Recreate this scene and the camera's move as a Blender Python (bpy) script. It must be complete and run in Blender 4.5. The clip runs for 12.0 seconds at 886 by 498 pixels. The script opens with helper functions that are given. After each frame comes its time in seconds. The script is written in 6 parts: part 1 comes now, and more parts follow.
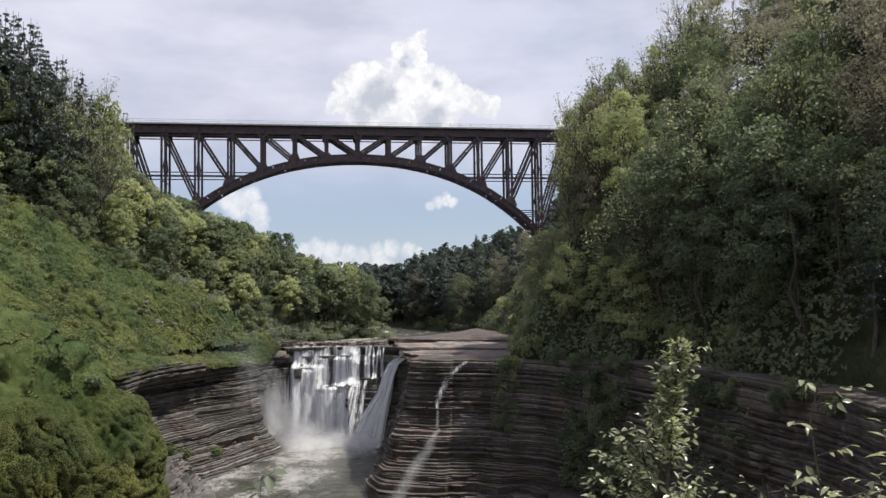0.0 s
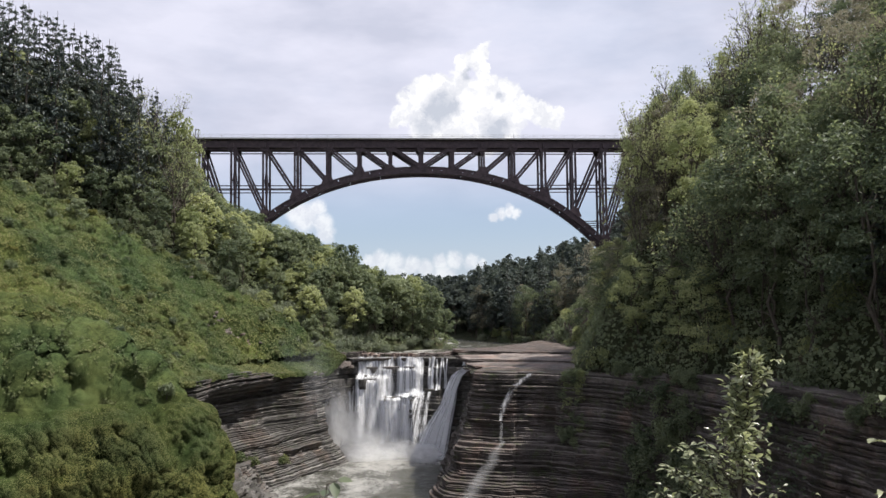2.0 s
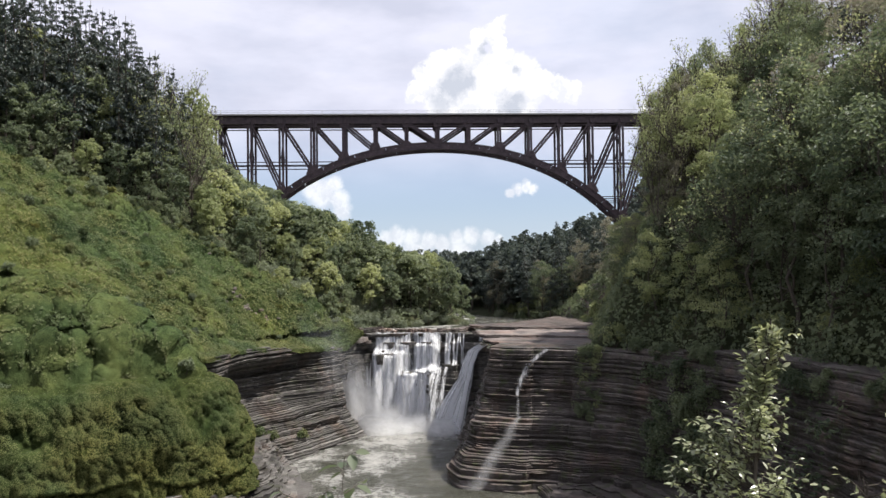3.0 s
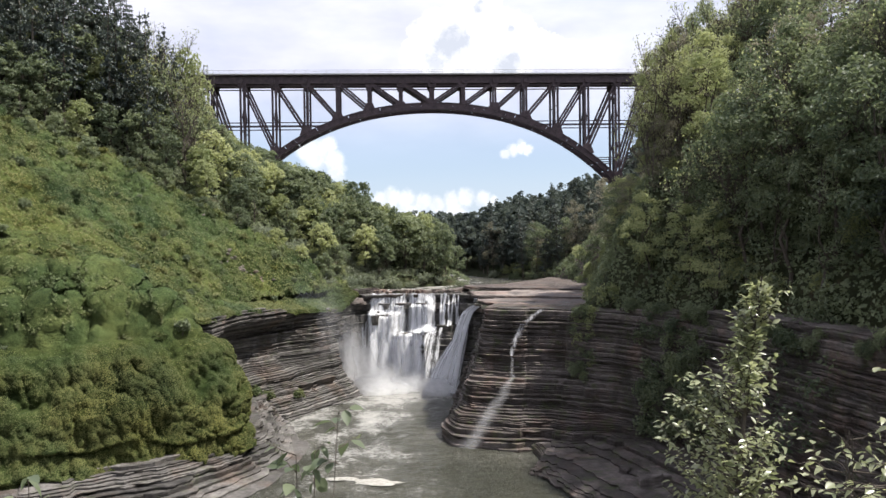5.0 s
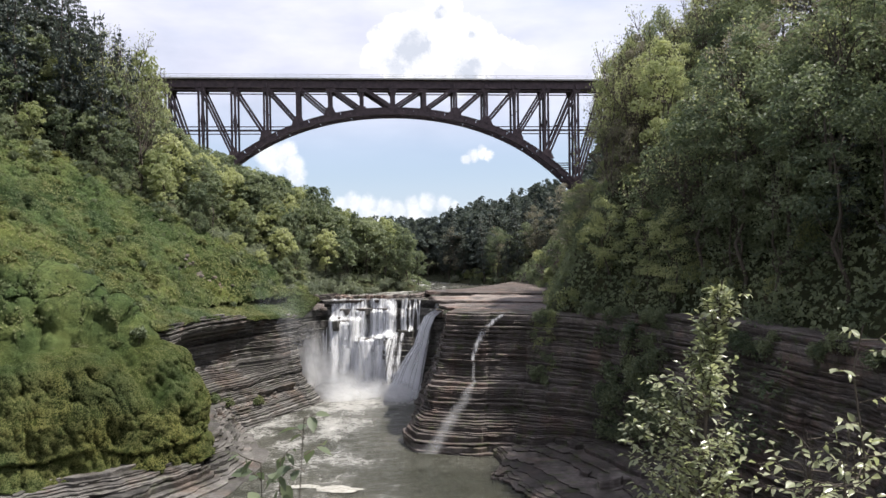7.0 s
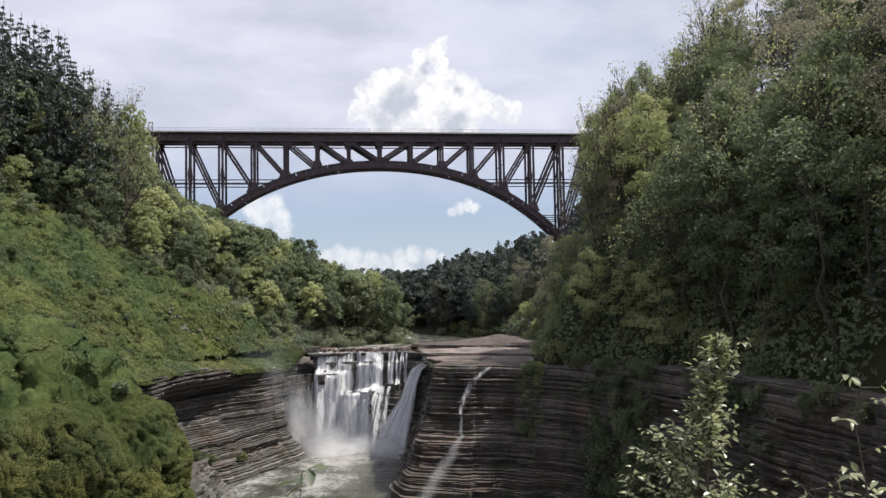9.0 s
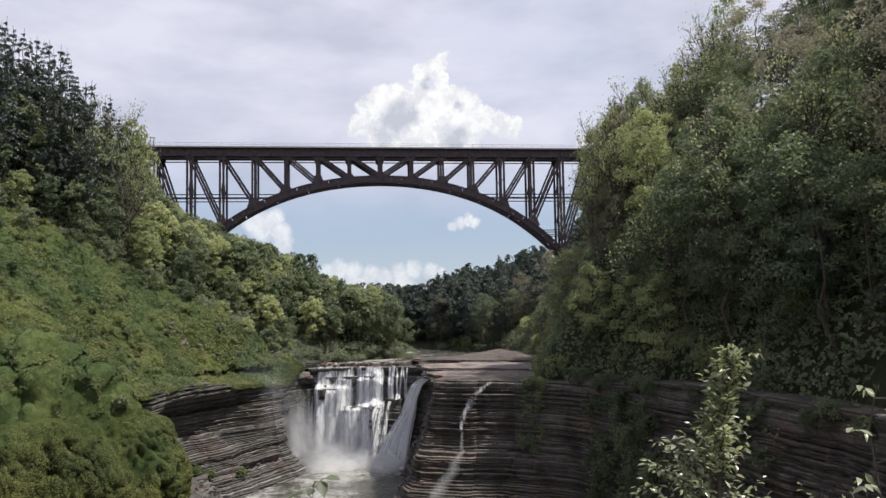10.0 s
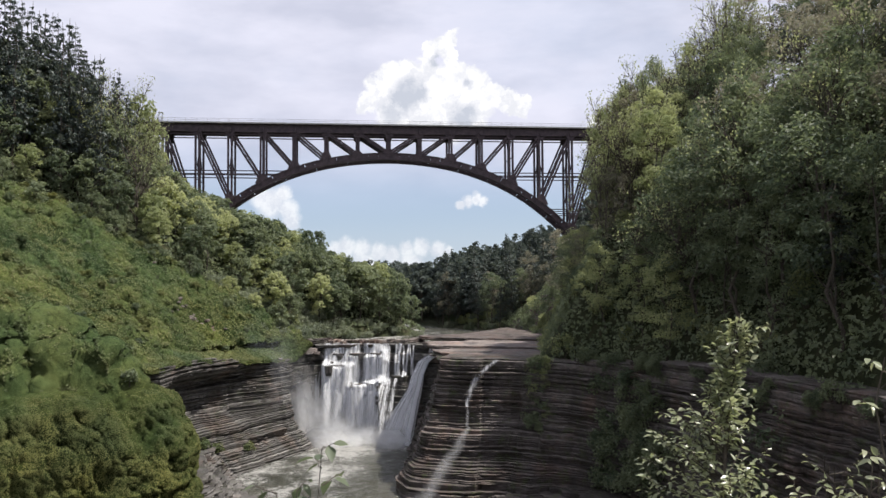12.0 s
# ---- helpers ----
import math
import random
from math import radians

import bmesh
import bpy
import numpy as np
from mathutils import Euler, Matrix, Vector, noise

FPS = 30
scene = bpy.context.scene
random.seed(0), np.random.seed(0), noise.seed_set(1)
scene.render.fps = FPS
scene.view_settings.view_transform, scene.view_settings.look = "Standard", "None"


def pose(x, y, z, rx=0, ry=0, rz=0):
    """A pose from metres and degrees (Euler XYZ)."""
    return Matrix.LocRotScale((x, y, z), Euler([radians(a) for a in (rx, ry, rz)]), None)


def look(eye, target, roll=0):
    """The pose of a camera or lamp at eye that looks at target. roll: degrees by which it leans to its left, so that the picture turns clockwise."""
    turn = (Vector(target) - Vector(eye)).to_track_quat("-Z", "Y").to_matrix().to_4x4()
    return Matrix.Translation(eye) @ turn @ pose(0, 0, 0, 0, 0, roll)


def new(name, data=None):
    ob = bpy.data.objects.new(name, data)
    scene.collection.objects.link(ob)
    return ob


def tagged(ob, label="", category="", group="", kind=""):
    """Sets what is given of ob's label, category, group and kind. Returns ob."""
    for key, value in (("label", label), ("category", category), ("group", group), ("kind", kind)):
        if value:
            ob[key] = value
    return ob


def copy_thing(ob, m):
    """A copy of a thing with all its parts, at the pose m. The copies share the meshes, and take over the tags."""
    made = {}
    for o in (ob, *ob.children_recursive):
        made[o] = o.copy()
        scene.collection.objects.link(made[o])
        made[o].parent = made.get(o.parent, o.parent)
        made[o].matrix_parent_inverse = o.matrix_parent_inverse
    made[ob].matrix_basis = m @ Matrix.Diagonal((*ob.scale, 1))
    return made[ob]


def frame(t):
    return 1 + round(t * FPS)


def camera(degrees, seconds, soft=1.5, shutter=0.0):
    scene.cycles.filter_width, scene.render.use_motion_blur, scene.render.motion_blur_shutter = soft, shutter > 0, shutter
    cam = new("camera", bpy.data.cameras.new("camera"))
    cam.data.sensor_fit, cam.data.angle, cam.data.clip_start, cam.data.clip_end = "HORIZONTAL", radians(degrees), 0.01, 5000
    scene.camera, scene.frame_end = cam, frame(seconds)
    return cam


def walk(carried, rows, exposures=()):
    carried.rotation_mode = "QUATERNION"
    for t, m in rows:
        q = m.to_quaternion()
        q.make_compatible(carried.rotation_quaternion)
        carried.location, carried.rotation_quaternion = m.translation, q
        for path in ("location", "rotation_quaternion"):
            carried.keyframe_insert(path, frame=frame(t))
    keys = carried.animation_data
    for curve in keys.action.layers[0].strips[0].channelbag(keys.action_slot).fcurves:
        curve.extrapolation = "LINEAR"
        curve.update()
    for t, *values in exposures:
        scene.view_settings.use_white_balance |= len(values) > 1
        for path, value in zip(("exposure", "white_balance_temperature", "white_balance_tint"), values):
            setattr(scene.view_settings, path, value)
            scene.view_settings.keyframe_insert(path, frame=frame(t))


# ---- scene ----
cam = camera(58.83, 12.0)
EYE_Z = 35.5
# seconds, x, y, z offsets, yaw, pitch, roll
PATH = [
    (0.0, 0, 0.0, 0, 0.0, 2.5, 0.8),
    (0.5, 0, 0.0, -0.002, 0.42, 3.27, 0.78),
    (1.0, 0, 0.0, -0.004, 1.38, 3.89, 0.74),
    (1.5, 0, 0.0, -0.006, 3.03, 3.87, 0.66),
    (2.0, 0, 0.0, -0.009, 4.61, 3.4, 0.67),
    (2.5, 0, 0.0, -0.012, 5.52, 2.76, 0.73),
    (3.0, 0.003, 0.0, -0.016, 5.82, 1.66, 0.76),
    (5.0, 0.013, 0.0, -0.034, 5.44, -1.17, 0.83),
    (5.5, 0.014, 0.0, -0.035, 5.26, -1.35, 0.86),
    (6.0, 0.012, 0.0, -0.035, 4.84, -1.49, 0.94),
    (6.5, 0.003, 0.0, -0.035, 3.88, -1.38, 0.92),
    (7.0, -0.012, 0.0, -0.035, 2.61, -0.84, 0.89),
    (9.0, -0.075, 0.0, -0.05, 1.63, 2.95, 1.06),
    (9.5, -0.11, 0.0, -0.06, 1.61, 3.82, 1.09),
    (10.0, -0.132, 0.0, -0.07, 1.65, 4.02, 1.05),
    (10.5, -0.143, 0.0, -0.081, 1.65, 3.78, 0.85),
    (11.0, -0.148, 0.0, -0.093, 1.69, 3.3, 0.68),
    (11.5, -0.147, 0.0, -0.105, 1.9, 2.87, 0.63),
    (12.0, -0.14, 0.0, -0.115, 2.16, 2.45, 0.42),
]
EXPOSURE = [(0.0, 0.31), (1.5, 0.36), (3.0, 0.53), (5.0, 0.75), (6.5, 0.74), (7.2, 0.63), (9.0, 0.36), (10.0, 0.30), (12.0, 0.42)]
walk(cam, [(t, pose(x, y, EYE_Z + z, 90 + p, r, w)) for t, x, y, z, w, p, r in PATH], EXPOSURE)

# ---- sky and sun ----
SUN_AZ, SUN_EL = 88.0, 63.0          # degrees from +y towards +x, and above the horizon


def node(tree, kind, **values):
    n = tree.nodes.new(kind)
    for key, value in values.items():
        n.inputs[key].default_value = value
    return n


def math_node(tree, op, a, b=None, c=None, clamp=False):
    n = tree.nodes.new("ShaderNodeMath")
    n.operation, n.use_clamp = op, clamp
    for i, v in enumerate((a, b, c)):
        if v is None:
            continue
        if isinstance(v, (int, float)):
            n.inputs[i].default_value = v
        else:
            tree.links.new(v, n.inputs[i])
    return n.outputs[0]


def vec_node(tree, op, a, b=None):
    n = tree.nodes.new("ShaderNodeVectorMath")
    n.operation = op
    for i, v in enumerate((a, b)):
        if v is None:
            continue
        if isinstance(v, (tuple, list)):
            n.inputs[i].default_value = v
        elif isinstance(v, (int, float)):
            n.inputs[3].default_value = v
        else:
            tree.links.new(v, n.inputs[i])
    return n.outputs["Value"] if op in ("DISTANCE", "DOT_PRODUCT", "LENGTH") else n.outputs["Vector"]


def noise_node(tree, vec, scale, detail=4.0, rough=0.55, stretch=None, out="Fac"):
    if stretch:
        m = tree.nodes.new("ShaderNodeMapping")
        m.inputs["Scale"].default_value = stretch
        tree.links.new(vec, m.inputs["Vector"])
        vec = m.outputs["Vector"]
    n = node(tree, "ShaderNodeTexNoise", Scale=scale, Detail=detail, Roughness=rough)
    tree.links.new(vec, n.inputs["Vector"])
    return n.outputs[out]


def ramp_node(tree, fac, stops):
    n = tree.nodes.new("ShaderNodeValToRGB")
    els = n.color_ramp.elements
    while len(els) < len(stops):
        els.new(0.5)
    for e, (pos, col) in zip(els, stops):
        e.position = pos
        e.color = (*col, 1) if len(col) == 3 else col
    tree.links.new(fac, n.inputs["Fac"])
    return n.outputs["Color"]


def mix_color(tree, fac, a, b, blend="MIX"):
    n = tree.nodes.new("ShaderNodeMix")
    n.data_type, n.blend_type = "RGBA", blend
    for sock, v in ((n.inputs[0], fac), (n.inputs[6], a), (n.inputs[7], b)):
        if isinstance(v, (int, float)):
            sock.default_value = v
        elif isinstance(v, (tuple, list)):
            sock.default_value = (*v, 1)
        else:
            tree.links.new(v, sock)
    return n.outputs[2]


def map_range(tree, v, a, b, lo=0.0, hi=1.0, smooth=True):
    n = tree.nodes.new("ShaderNodeMapRange")
    n.interpolation_type = "SMOOTHSTEP" if smooth else "LINEAR"
    tree.links.new(v, n.inputs[0])
    for i, x in enumerate((a, b, lo, hi)):
        n.inputs[i + 1].default_value = x
    return n.outputs[0]


def direction(az, tan_el):
    v = Vector((math.sin(radians(az)), math.cos(radians(az)), tan_el))
    return tuple(v.normalized())


# cumulus clouds: azimuth and rise of each puff, and its radius
PUFFS = [
    (-1.52, 0.315, 0.0133), (-2.04, 0.306, 0.0148), (-2.82, 0.298, 0.0148), (-1.46, 0.292, 0.0118), (-4.56, 0.268, 0.0222), (-5.77, 0.261, 0.0207), (-3.19, 0.272, 0.0207),
    (-1.31, 0.265, 0.0237), (0.22, 0.261, 0.0178), (0.88, 0.246, 0.0178), (-6.81, 0.249, 0.0207), (-7.67, 0.231, 0.0148), (1.72, 0.239, 0.0163), (2.72, 0.229, 0.0178),
    (3.72, 0.224, 0.0148), (-3.22, 0.233, 0.0444), (-5.28, 0.221, 0.0355), (-0.33, 0.225, 0.0385), (-1.36, 0.214, 0.0355), (9.1, 0.202, 0.0133),
]
LOW_PUFFS = [
    (-0.83, 0.099, 0.0079), (-0.29, 0.103, 0.0101), (0.32, 0.1065, 0.0101), (0.81, 0.104, 0.0079), (-14.5, 0.100, 0.0245), (-13.3, 0.093, 0.0173), (-13.7, 0.111, 0.0144),
    (-15.1, 0.106, 0.018), (-13.1, 0.079, 0.0158), (-9.9, 0.043, 0.0129), (-9.1, 0.0456, 0.0158), (-8.06, 0.0425, 0.0158), (-6.83, 0.0386, 0.0158), (-5.81, 0.0348, 0.0144),
    (-4.77, 0.0424, 0.0129), (-3.74, 0.0443, 0.0144), (-2.51, 0.0425, 0.0129), (-1.77, 0.0394, 0.0086), (-7.87, 0.0245, 0.0216), (-4.58, 0.0237, 0.0216),
]
# thick grey middles of the tall cloud
CORES = [(-4.5, 0.244, 0.0207), (-5.27, 0.236, 0.0178), (-3.73, 0.242, 0.0148), (-0.39, 0.252, 0.0083), (-2.66, 0.285, 0.0089), (-0.68, 0.2135, 0.0178), (-5.8, 0.215, 0.0178)]

world = bpy.data.worlds.new("sky")
scene.world = world
world.use_nodes = True
wt = world.node_tree
wt.nodes.clear()
sky = wt.nodes.new("ShaderNodeTexSky")
sky.sky_type, sky.sun_disc = "NISHITA", False
sky.sun_elevation, sky.sun_rotation = radians(SUN_EL), radians(SUN_AZ)
sky.air_density, sky.dust_density, sky.altitude = 1.0, 1.2, 200.0
coord = wt.nodes.new("ShaderNodeTexCoord").outputs["Generated"]


def shifted(scale, amount, detail=4.0):
    w = noise_node(wt, coord, scale, detail, 0.62, out="Color")
    return vec_node(wt, "SCALE", vec_node(wt, "SUBTRACT", w, (0.5, 0.5, 0.5)), amount)


moved = vec_node(wt, "ADD", vec_node(wt, "ADD", coord, shifted(34.0, 0.030)), shifted(95.0, 0.016))


def puff_field(puffs, at):
    """How deep a direction lies inside the nearest puff: 0 at its edge, 1 at its middle."""
    best = None
    for az, te, r in puffs:
        v = math_node(wt, "SUBTRACT", 1.0, math_node(wt, "DIVIDE", vec_node(wt, "DISTANCE", at, direction(az, te)), r))
        best = v if best is None else math_node(wt, "MAXIMUM", best, v)
    return best


tall = puff_field(PUFFS, moved)
low = puff_field(LOW_PUFFS, vec_node(wt, "ADD", coord, shifted(110.0, 0.012)))
core = puff_field(CORES, vec_node(wt, "ADD", coord, shifted(40.0, 0.026)))
cloud = math_node(wt, "MAXIMUM", map_range(wt, tall, -0.02, 0.30), map_range(wt, low, -0.05, 0.62, 0.0, 0.82))
# thin high overcast, thicker upwards, wispy
sep = wt.nodes.new("ShaderNodeSeparateXYZ")
wt.links.new(coord, sep.inputs[0])
rise = sep.outputs["Z"]
veil_noise = noise_node(wt, coord, 3.0, 6.0, 0.55, stretch=(1.0, 1.0, 2.6))
veil = math_node(wt, "MULTIPLY", map_range(wt, rise, 0.07, 0.20), map_range(wt, veil_noise, 0.25, 0.55, 0.72, 1.0))
grey = noise_node(wt, coord, 5.0, 5.0, 0.55, stretch=(1.0, 1.0, 3.0))
veil_col = ramp_node(wt, grey, [(0.34, (0.675, 0.70, 0.85)), (0.62, (0.895, 0.90, 1.05))])
sky_col = mix_color(wt, 1.0, sky.outputs[0], (0.105, 0.105, 0.105), "MULTIPLY")
blue = mix_color(wt, map_range(wt, rise, 0.0, 0.16), (0.66, 0.77, 0.92), (0.44, 0.60, 0.85))
base_sky = mix_color(wt, 0.75, sky_col, blue)
with_veil = mix_color(wt, veil, base_sky, veil_col)
fluff = noise_node(wt, moved, 46.0, 5.0, 0.6)
shade = math_node(wt, "ADD", math_node(wt, "MULTIPLY", map_range(wt, core, -0.25, 0.75), 0.75), math_node(wt, "MULTIPLY", map_range(wt, fluff, 0.62, 0.36), 0.42), clamp=True)
cum_col = ramp_node(wt, shade, [(0.0, (1.16, 1.16, 1.17)), (0.35, (0.95, 0.96, 1.02)), (0.9, (0.66, 0.70, 0.80))])
# low clouds are seen through more haze
final = mix_color(wt, math_node(wt, "MULTIPLY", cloud, map_range(wt, rise, 0.0, 0.17, 0.72, 1.0)), with_veil, cum_col)
bg = wt.nodes.new("ShaderNodeBackground")
bg.inputs["Strength"].default_value = 0.70
wt.links.new(final, bg.inputs["Color"])
wt.links.new(bg.outputs[0], wt.nodes.new("ShaderNodeOutputWorld").inputs["Surface"])

sun = new("sun", bpy.data.lights.new("sun", "SUN"))
sun.data.energy, sun.data.angle, sun.data.color = 5.0, radians(0.6), (1.0, 0.955, 0.89)
sun.matrix_world = look((300 * math.sin(radians(SUN_AZ)), 300 * math.cos(radians(SUN_AZ)), 300 * math.tan(radians(SUN_EL))), (0, 0, 0))

# ---- materials ----


def material(name):
    m = bpy.data.materials.new(name)
    m.use_nodes = True
    t = m.node_tree
    t.nodes.clear()
    return m, t, t.nodes.new("ShaderNodeOutputMaterial")


def finish(t, out, color, rough=0.8, bump=None, bump_strength=0.4, bump_distance=0.1, spec=0.3, metal=0.0):
    p = t.nodes.new("ShaderNodeBsdfPrincipled")
    for sock, v in (("Base Color", color), ("Roughness", rough), ("Specular IOR Level", spec), ("Metallic", metal)):
        if isinstance(v, (int, float)):
            p.inputs[sock].default_value = v
        elif isinstance(v, (tuple, list)):
            p.inputs[sock].default_value = (*v, 1)
        else:
            t.links.new(v, p.inputs[sock])
    if bump is not None:
        b = node(t, "ShaderNodeBump", Strength=bump_strength, Distance=bump_distance)
        t.links.new(bump, b.inputs["Height"])
        t.links.new(b.outputs[0], p.inputs["Normal"])
    t.links.new(p.outputs[0], out.inputs["Surface"])
    return p


def patches(t, pos, col):
    """Mixed plants on a bank: yellow-green cushions, blue-green leafy patches, small dark ones."""
    hue = noise_node(t, pos, 0.060, 3.0, 0.55)
    spots = noise_node(t, pos, 0.30, 3.0, 0.6)
    col = mix_color(t, map_range(t, hue, 0.36, 0.54, 0.8, 0.0), col, mix_color(t, 1.0, col, (0.72, 0.90, 0.98), "MULTIPLY"))
    col = mix_color(t, map_range(t, hue, 0.50, 0.66, 0.0, 0.55), col, mix_color(t, 1.0, col, (1.12, 1.06, 0.80), "MULTIPLY"))
    return mix_color(t, map_range(t, spots, 0.50, 0.62, 0.0, 0.5), col, mix_color(t, 1.0, col, (0.55, 0.66, 0.66), "MULTIPLY"))


def leaf_material(name, dark, light, through_amount=0.35, gloss=0.35, rough=0.5, patch=0.9, warm=0.0, island=None):
    m, t, out = material(name)
    geo = t.nodes.new("ShaderNodeNewGeometry")
    info = t.nodes.new("ShaderNodeObjectInfo")
    if island is None:
        each = math_node(t, "ADD", math_node(t, "MULTIPLY", geo.outputs["Random Per Island"], 0.45), math_node(t, "MULTIPLY", info.outputs["Random"], 0.55))
    else:
        each = math_node(t, "ADD", math_node(t, "MULTIPLY", geo.outputs["Random Per Island"], island), 0.5 - island / 2)
    big = noise_node(t, geo.outputs["Position"], 0.12, 3.0)
    fac = math_node(t, "ADD", each, math_node(t, "MULTIPLY", math_node(t, "SUBTRACT", big, 0.5), patch), clamp=True)
    col = mix_color(t, fac, dark, light)
    if warm:
        col = patches(t, geo.outputs["Position"], col)
    col = mix_color(t, 1.0, col, (1.10, 1.0, 1.34), "MULTIPLY")
    p = finish(t, out, col, rough, spec=gloss)
    tr = t.nodes.new("ShaderNodeBsdfTranslucent")
    t.links.new(mix_color(t, 1.0, col, (1.12, 1.13, 0.92), "MULTIPLY"), tr.inputs["Color"])
    mix = node(t, "ShaderNodeMixShader", Fac=through_amount)
    t.links.new(p.outputs[0], mix.inputs[1])
    t.links.new(tr.outputs[0], mix.inputs[2])
    t.links.new(mix.outputs[0], out.inputs["Surface"])
    return m


LEAF = leaf_material("broadleaf_foliage", (0.068, 0.104, 0.048), (0.238, 0.296, 0.134), 0.48, 0.35, 0.5, 1.4)
LEAF_PALE = leaf_material("young_foliage", (0.205, 0.262, 0.098), (0.430, 0.490, 0.205), 0.55, 0.35, 0.5)
LEAF_OLIVE = leaf_material("olive_young_foliage", (0.122, 0.130, 0.074), (0.310, 0.312, 0.190), 0.52, 0.35, 0.5, 1.2)
LEAF_BLUE = leaf_material("grey_green_foliage", (0.125, 0.165, 0.088), (0.262, 0.312, 0.172), 0.42, 0.35, 0.5)
# dulled and blued: the haze of distance is put into this colour
LEAF_HAZED = leaf_material("distant_foliage", (0.052, 0.076, 0.054), (0.150, 0.182, 0.118), 0.35, 0.12, 0.7)
NEEDLE = leaf_material("pine_needles", (0.040, 0.062, 0.044), (0.108, 0.136, 0.086), 0.25)
HERB = leaf_material("slope_herbs", (0.066, 0.090, 0.028), (0.212, 0.240, 0.074), 0.20, 0.25, 0.6, 1.5, 0.7, 0.16)
MOSS = leaf_material("moss_cover", (0.052, 0.070, 0.018), (0.200, 0.220, 0.058), 0.14, 0.2, 0.7, 1.5, 0.6, 0.12)


def make_turf(name, dark, light):
    """Matted low plants: soft and furry, patchy at two scales."""
    m, t, out = material(name)
    pos = t.nodes.new("ShaderNodeNewGeometry").outputs["Position"]
    big = noise_node(t, pos, 0.09, 4.0, 0.6)
    clump = noise_node(t, pos, 1.1, 4.0, 0.65)
    fur = noise_node(t, pos, 6.0, 5.0, 0.75)
    f = math_node(t, "ADD", math_node(t, "MULTIPLY", big, 0.9), math_node(t, "MULTIPLY", math_node(t, "ADD", clump, fur), 0.55))
    col = mix_color(t, map_range(t, f, 0.75, 1.25), dark, light)
    col = patches(t, pos, col)
    finish(t, out, col, 0.95, math_node(t, "ADD", fur, math_node(t, "MULTIPLY", clump, 1.5)), 1.0, 0.35, 0.1)
    return m


# mats darker than the leaves above them, painting shade into the creases
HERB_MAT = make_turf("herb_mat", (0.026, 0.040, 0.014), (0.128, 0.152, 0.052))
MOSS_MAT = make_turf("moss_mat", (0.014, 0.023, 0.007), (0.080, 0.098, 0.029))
SHINY_LEAF = leaf_material("shiny_sapling_leaf", (0.225, 0.280, 0.115), (0.500, 0.545, 0.275), 0.48, 0.9, 0.30)


def make_bark():
    m, t, out = material("bark")
    pos = t.nodes.new("ShaderNodeNewGeometry").outputs["Position"]
    n = noise_node(t, pos, 3.0, 6.0, 0.65, stretch=(3, 3, 0.5))
    finish(t, out, ramp_node(t, n, [(0.3, (0.035, 0.028, 0.022)), (0.7, (0.13, 0.11, 0.09))]), 0.9, n, 0.6, 0.05)
    return m


def make_rock(name, dark, mid, pale, green=0.0, wet=0.65):
    m, t, out = material(name)
    geo = t.nodes.new("ShaderNodeNewGeometry")
    pos = geo.outputs["Position"]
    info = t.nodes.new("ShaderNodeObjectInfo")
    bands = noise_node(t, pos, 1.0, 6.0, 0.75, stretch=(0.22, 0.22, 3.4))
    grain = noise_node(t, pos, 2.2, 8.0, 0.65, stretch=(0.6, 0.6, 1.6))
    stain = noise_node(t, pos, 0.26, 6.0, 0.62, stretch=(1, 1, 0.4))
    f = math_node(t, "ADD", math_node(t, "MULTIPLY", bands, 0.55), math_node(t, "MULTIPLY", grain, 0.45))
    f = math_node(t, "ADD", f, math_node(t, "MULTIPLY", math_node(t, "SUBTRACT", info.outputs["Random"], 0.5), 0.28))
    col = ramp_node(t, f, [(0.32, dark), (0.52, mid), (0.72, pale)])
    rust = noise_node(t, pos, 0.16, 5.0, 0.6)
    col = mix_color(t, map_range(t, rust, 0.50, 0.66, 0.0, 0.5), col, mix_color(t, 1.0, col, (1.15, 0.82, 0.66), "MULTIPLY"))
    col = mix_color(t, map_range(t, stain, 0.48 - (wet - 0.65) * 0.3, 0.64 - (wet - 0.65) * 0.3, 0.0, wet), col, (0.036, 0.031, 0.026))
    if green:
        veg = noise_node(t, pos, 0.6, 6.0, 0.7)
        col = mix_color(t, map_range(t, veg, 0.52, 0.66, 0.0, green), col, (0.07, 0.10, 0.025))
    rough = map_range(t, stain, 0.45, 0.7, 0.85, 0.35)
    crumble = noise_node(t, pos, 3.4, 6.0, 0.7)
    finish(t, out, col, rough, math_node(t, "ADD", f, math_node(t, "MULTIPLY", crumble, 0.5)), 1.0, 0.4)
    return m


def make_earth():
    m, t, out = material("forest_floor")
    pos = t.nodes.new("ShaderNodeNewGeometry").outputs["Position"]
    n = noise_node(t, pos, 0.35, 8.0, 0.65)
    fine = noise_node(t, pos, 3.0, 6.0, 0.7)
    col = ramp_node(t, n, [(0.35, (0.022, 0.028, 0.012)), (0.55, (0.040, 0.048, 0.020)), (0.72, (0.075, 0.062, 0.042))])
    col = mix_color(t, 1.0, col, ramp_node(t, fine, [(0.3, (0.45, 0.45, 0.45)), (0.7, (1.4, 1.35, 1.25))]), "MULTIPLY")
    mask = t.nodes.new("ShaderNodeAttribute")
    mask.attribute_name = "herbs"
    green = ramp_node(t, fine, [(0.3, (0.045, 0.075, 0.014)), (0.7, (0.135, 0.180, 0.040))])
    col = mix_color(t, mask.outputs["Fac"], col, green)
    finish(t, out, col, 0.95, fine, 0.8, 0.3)
    return m


